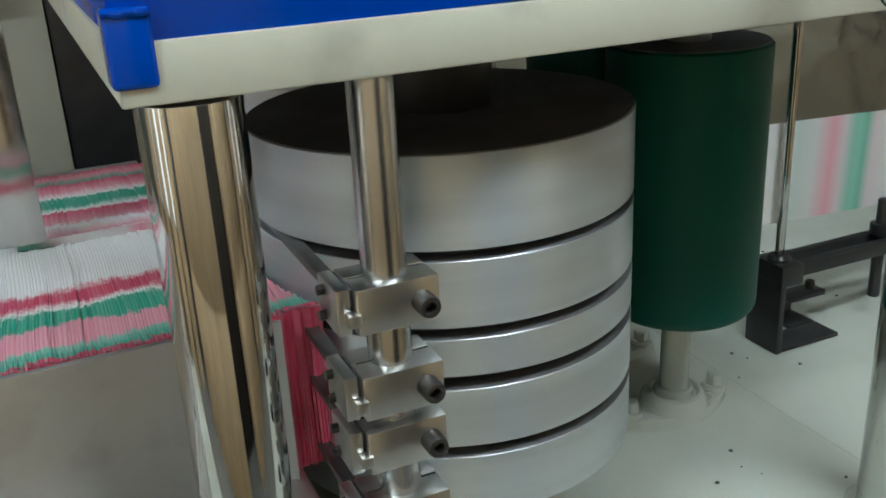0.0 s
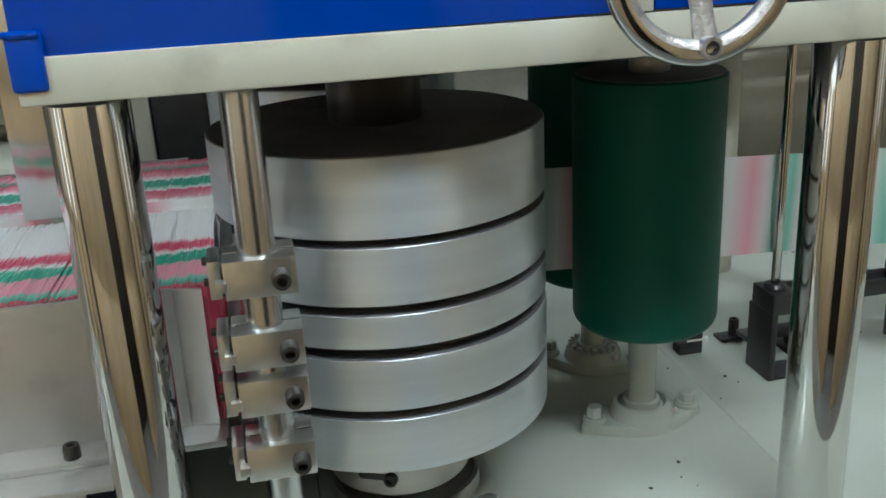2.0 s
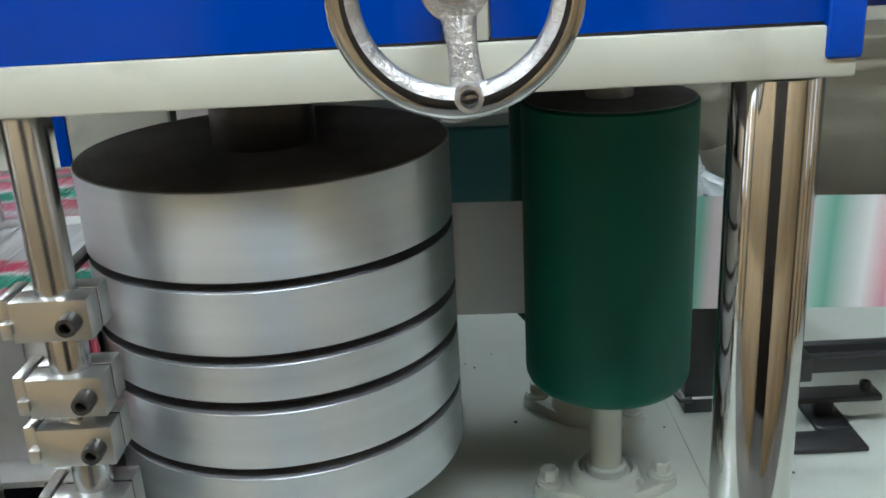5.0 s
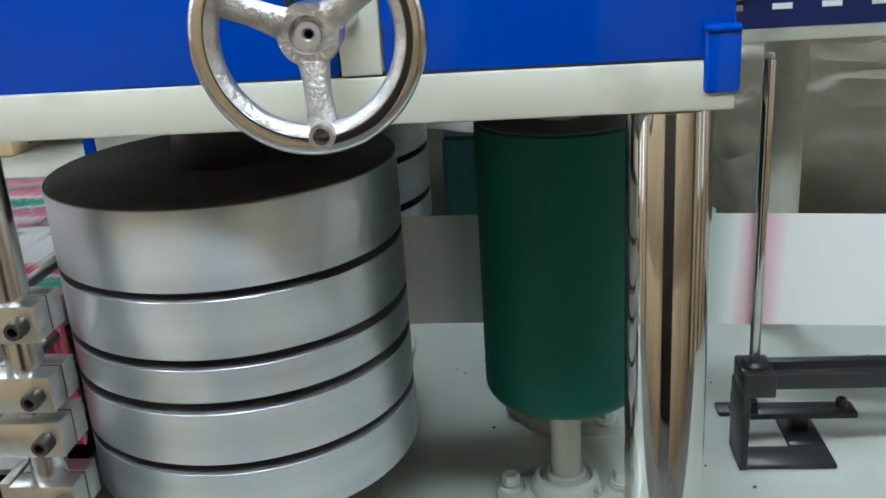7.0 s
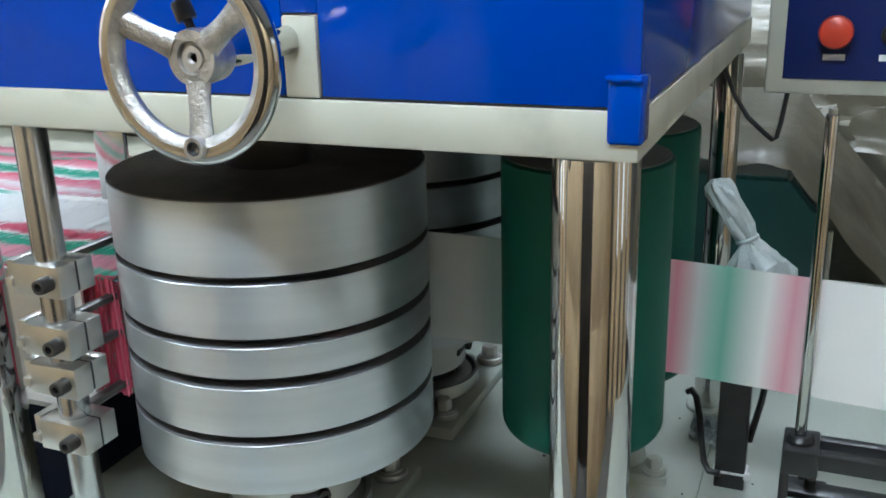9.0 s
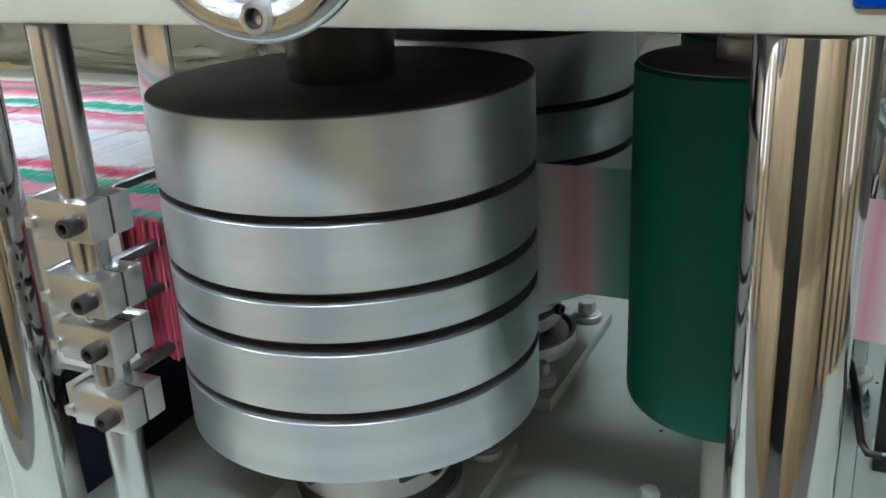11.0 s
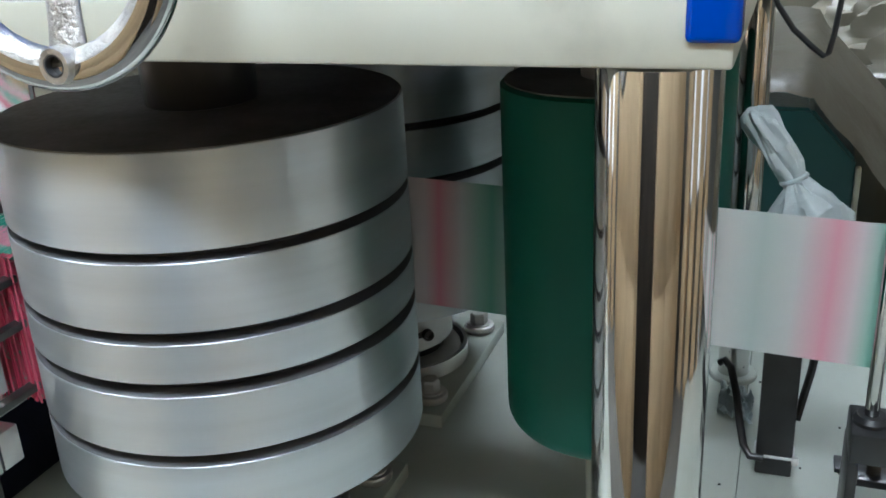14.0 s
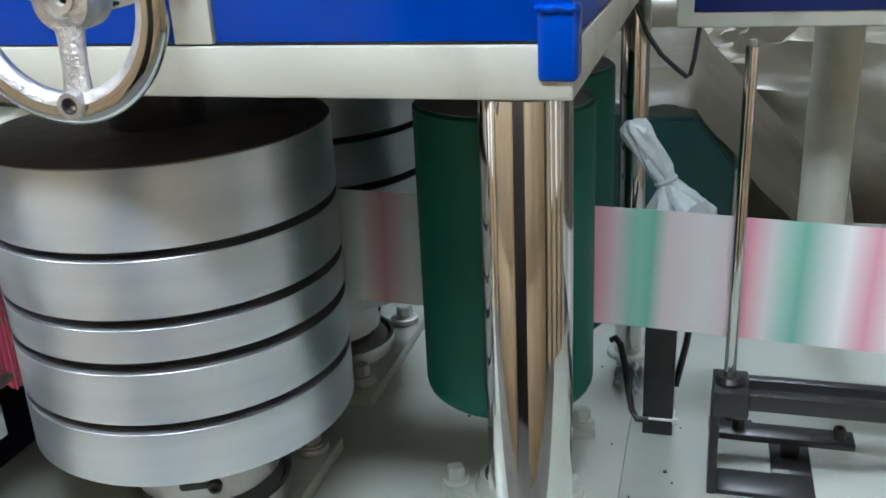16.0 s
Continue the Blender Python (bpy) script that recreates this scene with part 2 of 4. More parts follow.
def socket_screw(parent, m, r=0.008, h=0.009, name="socket_screw"):
    """A socket head cap screw: its axis is +z of m, its seat at m's origin."""
    s = 0.55 * r
    bm = bm_lathe([(0, 0), (r, 0), (r, h * 0.82), (r * 0.9, h), (s, h), (s, h * 0.4), (0, h * 0.4)], 20, m)
    return part(name, bm, BLACK_OXIDE, parent, "black socket head screw")


def hex_bolt(parent, m, r=0.010, h=0.009, mat=None, washer=True):
    mat = mat or BED_PAINT
    bm = bm_lathe([(0, 0.002), (r, 0.002), (r, h * 0.85), (r * 0.85, h), (0, h)], 6, m)
    if washer:
        bm_cyl(r * 1.35, 0, 0.0025, 20, 0.0006, m, bm)
    return part("bolt", bm, mat, parent, smooth_angle=20)


# ---- the room ----
FLOOR_Z, CEIL_Z, BED_Z = -0.75, 2.3, 0.022
X0, X1, Y0, Y1 = -4.0, 4.5, -3.0, 4.6
solid("floor", bm_box((X0, Y0, FLOOR_Z - 0.1), (X1, Y1, FLOOR_Z)), CONCRETE, "grey concrete workshop floor", "floor", kind="structure")
solid("ceiling", bm_box((X0, Y0, CEIL_Z), (X1, Y1, CEIL_Z + 0.1)), WHITE, "plain pale workshop ceiling", "ceiling", kind="structure")
solid("wall_north", bm_box((X0, Y1, FLOOR_Z), (X1, Y1 + 0.15, CEIL_Z)), WALL, "plastered workshop wall", "wall", kind="structure")
solid("wall_south", bm_box((X0, Y0 - 0.15, FLOOR_Z), (X1, Y0, CEIL_Z)), WALL, "plastered workshop wall", "wall", kind="structure")
for nm, wn, xa, xb, side in (("wall_west", "fill_window_1", X0 - 0.15, X0, -1), ("wall_east", "fill_window_2", X1, X1 + 0.15, 1)):
    bm = bm_box((xa, Y0, FLOOR_Z), (xb, -1.8, CEIL_Z))
    bm_box((xa, 0.8, FLOOR_Z), (xb, Y1, CEIL_Z), bm=bm)
    bm_box((xa, -1.8, FLOOR_Z), (xb, 0.8, 0.25), bm=bm)
    bm_box((xa, -1.8, 1.65), (xb, 0.8, CEIL_Z), bm=bm)
    solid(nm, bm, WALL, "plastered workshop wall with an opening for an added window", "wall", kind="structure")
    # unseen window with glowing panes, added as side fill
    window = thing(wn, ((xa + xb) / 2, -0.5, 0.95), "unseen wide window, added for side fill light", "window", kind="structure")
    for i in range(3):
        y = -0.867 + 0.867 * i
        part("pane", bm_box((side * 0.05 - 0.004, y - 0.42, -0.69), (side * 0.05 + 0.004, y + 0.42, 0.69)), FILL_PANE, window)
        if i < 2:
            part("window_frame", bm_box((-0.04, y + 0.415, -0.7), (0.06, y + 0.452, 0.7), 0.004), CREAM, window)
for i in range(2):
    for j in range(2):
        lamp = thing("ceiling_light", (-1.55 + 2.35 * i, -0.98 + 3.0 * j, CEIL_Z), "white ceiling light with a glowing diffuser", "ceiling light", "ceiling lights")
        half = 0.62 if j == 0 else 0.34      # shorter fittings over the rear
        part("housing", bm_box((-half, -0.16, -0.06), (half, 0.16, -0.001), 0.01), WHITE, lamp)
        part("diffuser", bm_box((0.02 - half, -0.14, -0.075), (half - 0.02, 0.14, -0.062), 0.004), TUBE, lamp)

# ---- the machine's bed ----
bm = bm_box((-1.2, -0.16, BED_Z - 0.03), (0.8285, 1.5, BED_Z), 0.0015)
bed = solid("machine_bed", bm, BED_PAINT, "grey-green painted steel machine bed plate", "machine bed", kind="structure")
solid("machine_bed_extension", bm_box((0.8291, -0.16, BED_Z - 0.03), (1.75, 1.5, BED_Z - 0.0005), 0.0015), BED_PAINT, "grey-green painted steel bed plate of the infeed side", "machine bed", kind="structure")
solid("machine_base", bm_box((-1.15, -0.10, FLOOR_Z), (1.70, 1.4, BED_Z - 0.031), 0.004), CREAM, "cream painted machine base cabinet", "machine base", kind="structure")


chips = bmesh.new()
chip_rng = random.Random(9)
for k in range(46):
    cx, cy = chip_rng.uniform(0.50, 1.35), chip_rng.uniform(0.10, 0.95)
    r = chip_rng.uniform(0.0012, 0.0034)
    vs = [chips.verts.new((cx + r * (0.6 + 0.6 * chip_rng.random()) * math.cos(a), cy + r * (0.6 + 0.6 * chip_rng.random()) * math.sin(a), BED_Z + 0.0009)) for a in [2 * math.pi * q / 7 for q in range(7)]]
    low = [chips.verts.new((v.co.x, v.co.y, BED_Z - 0.0005)) for v in vs]
    chips.faces.new(vs)
    for q in range(7):
        chips.faces.new((vs[q], low[q], low[(q + 1) % 7], vs[(q + 1) % 7]))
bmesh.ops.recalc_face_normals(chips, faces=list(chips.faces))
solid("metal_chips", chips, BLACK, "dark metal chips and dirt crumbs scattered on the bed", "dirt", kind="stuff")

# ---- the head over the rollers ----
HX1, HY1, HZ0, HZ1 = 0.822, 0.93, 0.613, 0.652
head = thing("overhead_gearbox", (0, 0, HZ0), "cream gearbox casing with blue gloss cover panels on columns", "gearbox")
part("frame", bm_box((0, 0, 0), (HX1, HY1, 0.039), 0.0025), CREAM, head)
# unseen black plate, added to cut bounce light on the roller tops
part("bounce_blocker", bm_box((0.03, 0.03, -0.0025), (HX1 - 0.03, HY1 - 0.004, 0.001)), BLACK, head, "added black plate that stops light bouncing onto the rollers")
part("core", bm_box((0.012, 0.0095, 0.0385), (HX1 - 0.012, HY1 - 0.012, 0.40), 0.002), CREAM, head)
panel = bm_box((0.001, 0.0035, 0.0415), (0.511, 0.0090, 0.40), 0.0015)
for v in panel.verts:
    if v.co.z < 0.06:
        v.co.z -= 0.0042 * max(0.0, 1 - v.co.x / 0.511)   # its lower edge hangs a little at the far end
part("blue_panel", panel, BLUE, head, "glossy blue cover panel")
# near-black strip stands for the shadow line below the panels
part("panel_gap_shade", bm_box((0.024, 0.0060, 0.0385), (HX1 - 0.024, 0.0094, 0.0425)), GROOVE, head, "dark strip for the shade under the cover panels")
part("blue_panel", bm_box((0.547, 0.0035, 0.0415), (0.821, 0.0090, 0.40), 0.0015), BLUE, head, "glossy blue cover panel")
part("blue_panel", bm_box((0.5112, 0.0035, 0.112), (0.5468, 0.0090, 0.40), 0.0015), BLUE, head, "glossy blue cover panel")
part("shaft_plate", bm_box((0.5125, 0.0015, 0.0405), (0.5455, 0.0088, 0.110), 0.0015), CREAM, head)
part("side_panel", bm_box((HX1 - 0.0118, 0.0095, 0.041), (HX1 - 0.001, HY1 - 0.02, 0.40), 0.0015), BLUE, head, "glossy blue side panel")
part("side_panel", bm_box((0.001, 0.0095, 0.041), (0.0118, HY1 - 0.02, 0.40), 0.0015), BLUE, head, "glossy blue side panel")
for x0, x1, z0, z1 in ((-0.003, 0.025, 0.0115, 0.0600), (HX1 - 0.025, HX1 + 0.003, 0.0140, 0.0670)):
    bm = bm_box((x0, -0.0035, z0), (x1, 0.024, z1), 0.0035, 3)
    guard = part("corner_guard", bm, BLUE, head, "rounded blue corner guard")
    # the painted weld along its upper edge
    bead = [(x0 - 0.001 + 0.0035 * k, -0.0035 + 0.0006 * math.sin(k * 2.3), z1 - 0.0028 + 0.0008 * math.sin(k * 1.7)) for k in range(9)]
    part("weld_bead", bm_tube(bead, 0.0026, 8), BLUE, guard, "uneven painted weld bead")


def column(x, y, r, mat, label, name="column", top=HZ0 - 0.0025):
    t = thing(name, (x, y, 0), label, "column", "columns of the head")
    part("shaft", bm_cyl(r, BED_Z, top, 96, 0.001), mat, t)
    part("foot_ring", bm_lathe([(r + 0.0005, BED_Z + 0.0003), (r + 0.012, BED_Z + 0.0003), (r + 0.012, BED_Z + 0.006), (r + 0.010, BED_Z + 0.008), (r + 0.0005, BED_Z + 0.008)], 64), BED_PAINT, t)
    return t


column(0.0455, 0.0362, 0.0356, CHROME, "thick polished chrome column standing on the bed")
column(0.7788, 0.0461, 0.0368, CHROME, "thick polished chrome column standing on the bed")
column(0.806, 0.775, 0.0215, CHROME, "polished chrome rear column standing on the bed")

# ---- rollers ----
GROOVES = [(0.4355, 0.4450), (0.3625, 0.3735), (0.3130, 0.3260), (0.2430, 0.2545)]
SR, SZ0, SZ1 = 0.1923, 0.180, 0.528


def steel_roller(x, y):
    t = thing("steel_folding_roller", (x, y, 0), "satin steel folding roller with four dark grooves", "roller", "steel folding rollers")
    # bands between the grooves
    edges = [SZ1] + [v for g in reversed(sorted(g for g in GROOVES)) for v in (g[1], g[0])] + [SZ0]
    for i in range(0, len(edges), 2):
        hi, lo = edges[i], edges[i + 1]
        c = 0.0007
        inner = SR - 0.020
        prof = [(inner, lo), (SR - c, lo), (SR, lo + c), (SR, hi - c), (SR - c, hi), (inner, hi)]
        bm = bm_lathe(prof + [prof[0]], 192)
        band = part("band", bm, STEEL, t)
        band.data.materials.append(LEDGE)          # flanks of the grooves darkened in colour for the recess shade
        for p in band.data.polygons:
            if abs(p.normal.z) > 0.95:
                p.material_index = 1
    part("core", bm_cyl(SR - 0.0198, SZ0 + 0.003, SZ1 - 0.002, 128, 0.001), GROOVE, t, "core coloured with the shade of the grooves")
    part("end_plate", bm_cyl(SR - 0.0015, SZ1 - 0.0015, SZ1 + 0.0012, 128, 0.0006), STEEL_TOP, t, "oily end face, darkened too for the shade under the gearbox")
    # hub and shaft are black for the shade under the gearbox
    part("hub", bm_cyl(0.054, SZ1 + 0.001, SZ1 + 0.060, 48, 0.003), BLACK, t)
    part("shaft", bm_cyl(0.032, SZ1 + 0.058, HZ0 - 0.003, 48, 0.001), BLACK, t)
    part("lower_shaft", bm_cyl(0.042, 0.045, SZ0 + 0.004, 48, 0.001), SHEET, t)
    # slotted collar under the roller
    collar = part("collar", bm_lathe([(0.043, 0.082), (0.088, 0.082), (0.090, 0.084), (0.090, 0.132), (0.088, 0.134), (0.043, 0.134), (0.043, 0.082)], 64), SHEET, t)
    for k in range(4):
        a = radians(-22 + 90 * k)
        slot = bm_box((-0.024, 0.080, 0.102), (0.024, 0.0912, 0.115), 0.005, 3)
        bmesh.ops.rotate(slot, cent=(0, 0, 0), matrix=Matrix.Rotation(a + math.pi, 3, "Z"), verts=list(slot.verts))
        part("slot", slot, GROOVE, collar)
        socket_screw(collar, pose(0, 0, 0.1085, 0, 0, math.degrees(a)) @ pose(0.019, -0.0895, 0, 90), 0.0085, 0.009)
    part("lower_collar", bm_lathe([(0.041, 0.136), (0.066, 0.136), (0.068, 0.138), (0.068, 0.176), (0.066, 0.179), (0.041, 0.179), (0.041, 0.136)], 64), SHEET, t)
    return t


def turned_tooth(degrees):
    """One tooth of a lock ring, turned about the shaft."""
    bm = bm_box((0.0335, -0.0038, 0.0315), (0.0405, 0.0038, 0.0440), 0.001, 1)
    bmesh.ops.transform(bm, matrix=pose(0, 0, 0, 0, 0, degrees), verts=list(bm.verts))
    return bm


def flange_bearing(x, y, z, turn, name="flange_bearing", mat=None, span=0.0735, shaft_r=0.0205, toothed=False):
    """A two-bolt oval flange bearing unit."""
    mat = mat or BED_PAINT
    t = thing(name, (x, y, z), "painted two-bolt oval flange bearing on the bed", "bearing", "flange bearings")
    t.rotation_euler = (0, 0, radians(turn))
    own = bmesh.new()
    pts = []
    for k in range(64):
        a = 2 * math.pi * k / 64
        ca, sa = math.cos(a), math.sin(a)
        px, py = ca * (span + 0.021), sa * 0.046 * (0.45 + 0.55 * max(0, 1 - abs(ca) ** 1.6))
        pts.append((px, py))
    levels = [(1.0, 0.0), (1.0, 0.013), (0.96, 0.016)]
    rings = [[own.verts.new((px * s, py * s, h)) for px, py in pts] for s, h in levels]
    own.faces.new(rings[0][::-1])
    own.faces.new(rings[-1])
    for a, b in zip(rings, rings[1:]):
        for i in range(64):
            own.faces.new((a[i], a[(i + 1) % 64], b[(i + 1) % 64], b[i]))
    bmesh.ops.recalc_face_normals(own, faces=list(own.faces))
    part("flange", own, mat, t)
    part("housing", bm_lathe([(0, 0.014), (0.0480, 0.014), (0.0450, 0.028), (0.0410, 0.035), (0.0350, 0.037), (0.0315, 0.031), (0.0290, 0.031), (0, 0.031)], 48), mat, t)
    part("collar", bm_lathe([(shaft_r, 0.031), (0.0265, 0.031), (0.0265, 0.041), (0.025, 0.043), (shaft_r, 0.043), (shaft_r, 0.031)], 40), mat, t)
    if toothed:
        for k in range(18):
            part("tooth", turned_tooth(20 * k), SHEET, t)
    for s in (-1, 1):
        part("ear_boss", bm_cyl(0.0180, 0.014, 0.0215, 24, 0.002, pose(s * span, 0, 0)), mat, t)
        hex_bolt(t, pose(s * span, 0, 0.0215, 0, 0, 20 + 25 * s), 0.0120, 0.0175, mat)
    part("grease_nipple", bm_tube([(0.028, -0.022, 0.024), (0.036, -0.028, 0.027), (0.041, -0.031, 0.029)], 0.0042, 8), BRIGHT, t)
    return t


def green_roller(x, y):
    t = thing("green_rubber_roller", (x, y, 0), "dark green rubber-covered roller on a painted shaft", "roller", "green rubber rollers")
    r, z0, z1 = 0.1005, 0.188, 0.541
    prof = [(0, z0), (r - 0.020, z0)] + [(r - 0.020 + 0.020 * math.sin(a), z0 + 0.020 - 0.020 * math.cos(a)) for a in [radians(15 * k) for k in range(1, 7)]] + [(r, z1 - 0.003), (r - 0.003, z1), (0, z1)]
    cover = part("cover", bm_lathe(prof, 128), RUBBER, t)
    part("end_face", bm_cyl(r - 0.004, z1 - 0.001, z1 + 0.0015, 96, 0.0005), RUBBER_END, cover, "dusty grey end face")
    part("hub", bm_cyl(0.027, z1 + 0.001, z1 + 0.022, 40, 0.002), SHEET, t)
    part("upper_shaft", bm_cyl(0.020, z1 + 0.020, HZ0 - 0.0025, 40, 0.001), SHEET, t)
    part("shaft", bm_cyl(0.0200, 0.035, z0 + 0.002, 48, 0.001), BED_PAINT, t, "grey painted shaft")
    return t


S1, S2, G1, G2 = (0.321, 0.2572), (0.312, 0.680), (0.6972, 0.3466), (0.698, 0.5485)
roller_front, roller_back = steel_roller(*S1), steel_roller(*S2)
green_front, green_back = green_roller(*G1), green_roller(*G2)
flange_bearing(0.6970, 0.3466, BED_Z, 2)
flange_bearing(0.698, 0.5485, BED_Z, -26, toothed=True)


def bearing_plate(x, y):
    t = thing("bearing_plate", (x, y, BED_Z), "thick bolted steel bearing plate under a roller", "bearing plate", "bearing plates")
    part("plate", bm_box((-0.114, -0.152, 0.0), (0.114, 0.152, 0.0205), 0.002), BED_PAINT, t)
    part("housing", bm_lathe([(0, 0.021), (0.088, 0.021), (0.086, 0.040), (0.076, 0.044), (0.062, 0.046), (0.058, 0.040), (0, 0.040)], 48), SHEET, t)
    for sy in (-0.112, 0.112):
        for sx in (-1, 1):
            part("ear", bm_cyl(0.024, 0.0205, 0.032, 28, 0.003, pose(sx * 0.084, sy, 0)), SHEET, t)
    part("strap_ring", bm_lathe([(0.091, 0.024), (0.097, 0.024), (0.097, 0.046), (0.091, 0.046), (0.091, 0.024)], 56), BRIGHT, t)
    part("seal_ring", bm_lathe([(0.043, 0.040), (0.056, 0.040), (0.056, 0.054), (0.043, 0.054), (0.043, 0.040)], 40), GROOVE, t)
    for sx in (-1, 1):
        for sy in (-0.112, 0.112):
            hex_bolt(t, pose(sx * 0.084, sy, 0.032, 0, 0, 17 * sx + 40 * sy), 0.014, 0.020, SHEET)
    return t


bearing_plate(S1[0] + 0.006, S1[1])
bearing_plate(S2[0] + 0.018, S2[1] - 0.004)

# ---- handwheel ----
WX, WY, WZ = 0.519, -0.129, 0.703
wheel = thing("handwheel", (WX, WY, WZ), "chromed cast handwheel with three spokes on the machine head", "handwheel")
N = 72
prof = [(0.0105 * math.cos(a), 0.0085 * math.sin(a)) for a in [2 * math.pi * k / 24 for k in range(24)]]


def rim_band(first, last):
    """The stretch of the rim's round profile from corner first to corner last, turned about the hub."""
    ring = bmesh.new()
    loops = []
    for i in range(N):
        a = 2 * math.pi * i / N
        loops.append([ring.verts.new(((0.0680 + pr) * math.cos(a), -0.010 + pz, (0.0680 + pr) * math.sin(a))) for pr, pz in [prof[k % 24] for k in range(first, last + 1)]])
    for i in range(N):
        p, q = loops[i], loops[(i + 1) % N]
        for k in range(last - first):
            ring.faces.new((p[k], p[k + 1], q[k + 1], q[k]))
    return ring


rim = part("rim", rim_band(-7, 6), CHROME, wheel, "polished chrome rim")
part("inner_face", rim_band(6, 17), CAST, rim, "rough cast inner side of the rim")
part("hub", bm_lathe([(0, -0.022), (0.020, -0.022), (0.0215, 0.0), (0.0205, 0.006), (0.0125, 0.006), (0.0115, 0.002), (0, 0.002)], 48, UP_TO_FRONT), CAST, wheel, "rough cast hub")
part("shaft_end", bm_lathe([(0, 0.0015), (0.0085, 0.0015), (0.0085, 0.0045), (0.0045, 0.0045), (0.003, 0.002), (0, 0.002)], 32, UP_TO_FRONT), SHEET, wheel)
for k in range(3):
    a = radians(-85 + 120 * k)
    spoke = bmesh.new()
    rows = []
    for s in range(9):
        u = s / 8
        rr_ = 0.017 + u * 0.043
        w = 0.0112 - 0.0020 * math.sin(math.pi * u)
        yy = -0.002 - 0.008 * u
        rows.append([spoke.verts.new((rr_ * math.cos(a) - w * math.cos(b) * math.sin(a), yy + 0.0055 * math.sin(b), rr_ * math.sin(a) + w * math.cos(b) * math.cos(a))) for b in [2 * math.pi * q / 14 for q in range(14)]])
    for p, q in zip(rows, rows[1:]):
        for j in range(14):
            spoke.faces.new((p[j], p[(j + 1) % 14], q[(j + 1) % 14], q[j]))
    spoke.faces.new(rows[0])
    spoke.faces.new(rows[-1])
    bmesh.ops.recalc_face_normals(spoke, faces=list(spoke.faces))
    part("spoke", spoke, CAST, wheel, "cast spoke")
boss = bm_lathe([(0, -0.006), (0.0095, -0.006), (0.0090, 0.008), (0.0085, 0.0105), (0.0058, 0.0105), (0.0055, -0.001), (0, -0.001)], 28, pose(0.0055, -0.012, -0.064) @ UP_TO_FRONT)
boss_part = part("handle_boss", boss, CAST, wheel, "threaded boss for a missing handle")
# dark lining, the shade inside the hole put into its colour
part("boss_hole_shade", bm_lathe([(0, -0.0005), (0.0054, -0.0005), (0.0054, 0.0103), (0.0049, 0.0103), (0.0049, 0.0005), (0, 0.0005)], 20, pose(0.0055, -0.012, -0.064) @ UP_TO_FRONT), GROOVE, boss_part)
part("wheel_shaft", bm_cyl(0.0125, -0.1265, -0.020, 40, 0.001, UP_TO_FRONT), CHROME, wheel, "polished shaft into the head")
knob = part("lock_screw", bm_cyl(0.0035, 0.018, 0.040, 16, 0.001, pose(-0.004, 0.018, -0.008, 0, -22)), BLACK_OXIDE, wheel)
part("lock_knob", bm_lathe([(0, 0.036), (0.0075, 0.036), (0.0080, 0.038), (0.0080, 0.049), (0.0070, 0.051), (0, 0.051)], 14, pose(-0.004, 0.018, -0.008, 0, -22)), BLACK, knob, "black knurled lock knob")

# ---- rod with the four finger clamps ----
RX_, RY_ = 0.1716, 0.036
rod = thing("clamp_rod", (RX_, RY_, 0), "bright ground steel rod carrying four clamps", "rod")
part("shaft", bm_cyl(0.0176, BED_Z, HZ0 - 0.0025, 64, 0.001), ROD_STEEL, rod)


def finger_clamp(z):
    t = thing("finger_clamp", (RX_, RY_, z), "split steel clamp block holding a stripper finger on the rod", "clamp", "finger clamps on the rod")
    bx0, bx1, by0, by1, h = -0.032, 0.034, -0.026, 0.0005, 0.0185
    part("front_block", bm_box((bx0, by0, -h), (bx1, by1, h), 0.0012), BRIGHT, t)
    part("rear_jaw", bm_box((bx0, by1 + 0.0032, -h), (bx1, by1 + 0.026, h), 0.0012), BRIGHT, t)
    side = part("side_jaw", bm_box((bx0 - 0.0135, by0 + 0.007, -h), (bx0 - 0.0028, by1 + 0.026, h), 0.0012), BRIGHT, t)
    # near-black fillers stand for the shade in the open slits
    part("slit_shade", bm_box((bx0 + 0.004, by1 - 0.0004, -h + 0.002), (bx1 - 0.001, by1 + 0.0036, h - 0.001)), GROOVE, t)
    part("slit_shade", bm_box((bx0 - 0.0032, by0 + 0.010, -h + 0.002), (bx0 + 0.0004, by1 + 0.024, h - 0.002)), GROOVE, t)
    socket_screw(t, pose(0.0195, by0, 0, 90), 0.0090, 0.0165)
    part("square_screw", bm_box((bx0 - 0.008, by0 - 0.004, -0.009), (bx0 + 0.002, by0 + 0.0072, 0.001), 0.001), BRIGHT, t)
    for dz in (-0.011, 0.010):
        bm = bm_lathe([(0, 0), (0.0045, 0), (0.0045, 0.005), (0.0038, 0.006), (0, 0.006)], 6, pose(bx0 - 0.0133, by1 + 0.010, dz) @ UP_TO_LEFT)
        part("set_screw", bm, BLACK_OXIDE, side, smooth_angle=20)
    # the finger that lies in the roller's groove
    part("finger", bm_box((-0.0365, by1 + 0.010, -0.0040), (-0.0240, 0.40, 0.0038), 0.0008), FINGER, t, "thin dark steel stripper finger")
    return t


for g, dz in zip(GROOVES, (0.0, 0.0, 0.0, 0.0)):
    finger_clamp((g[0] + g[1]) / 2 + dz)

# ---- napkin stack and its chute ----
NZ0, NZ1, NX0, NX1 = 0.232, 0.394, -1.05, 0.152
NY0, NY1 = 0.152, 0.752
chute = thing("napkin_chute", (0, 0, 0), "stainless steel chute table with side plates and a bolted flange", "chute")
part("floor_plate", bm_box((NX0 - 0.1, 0.10, 0.224), (0.118, 0.80, 0.2315), 0.001), SHEET, chute)
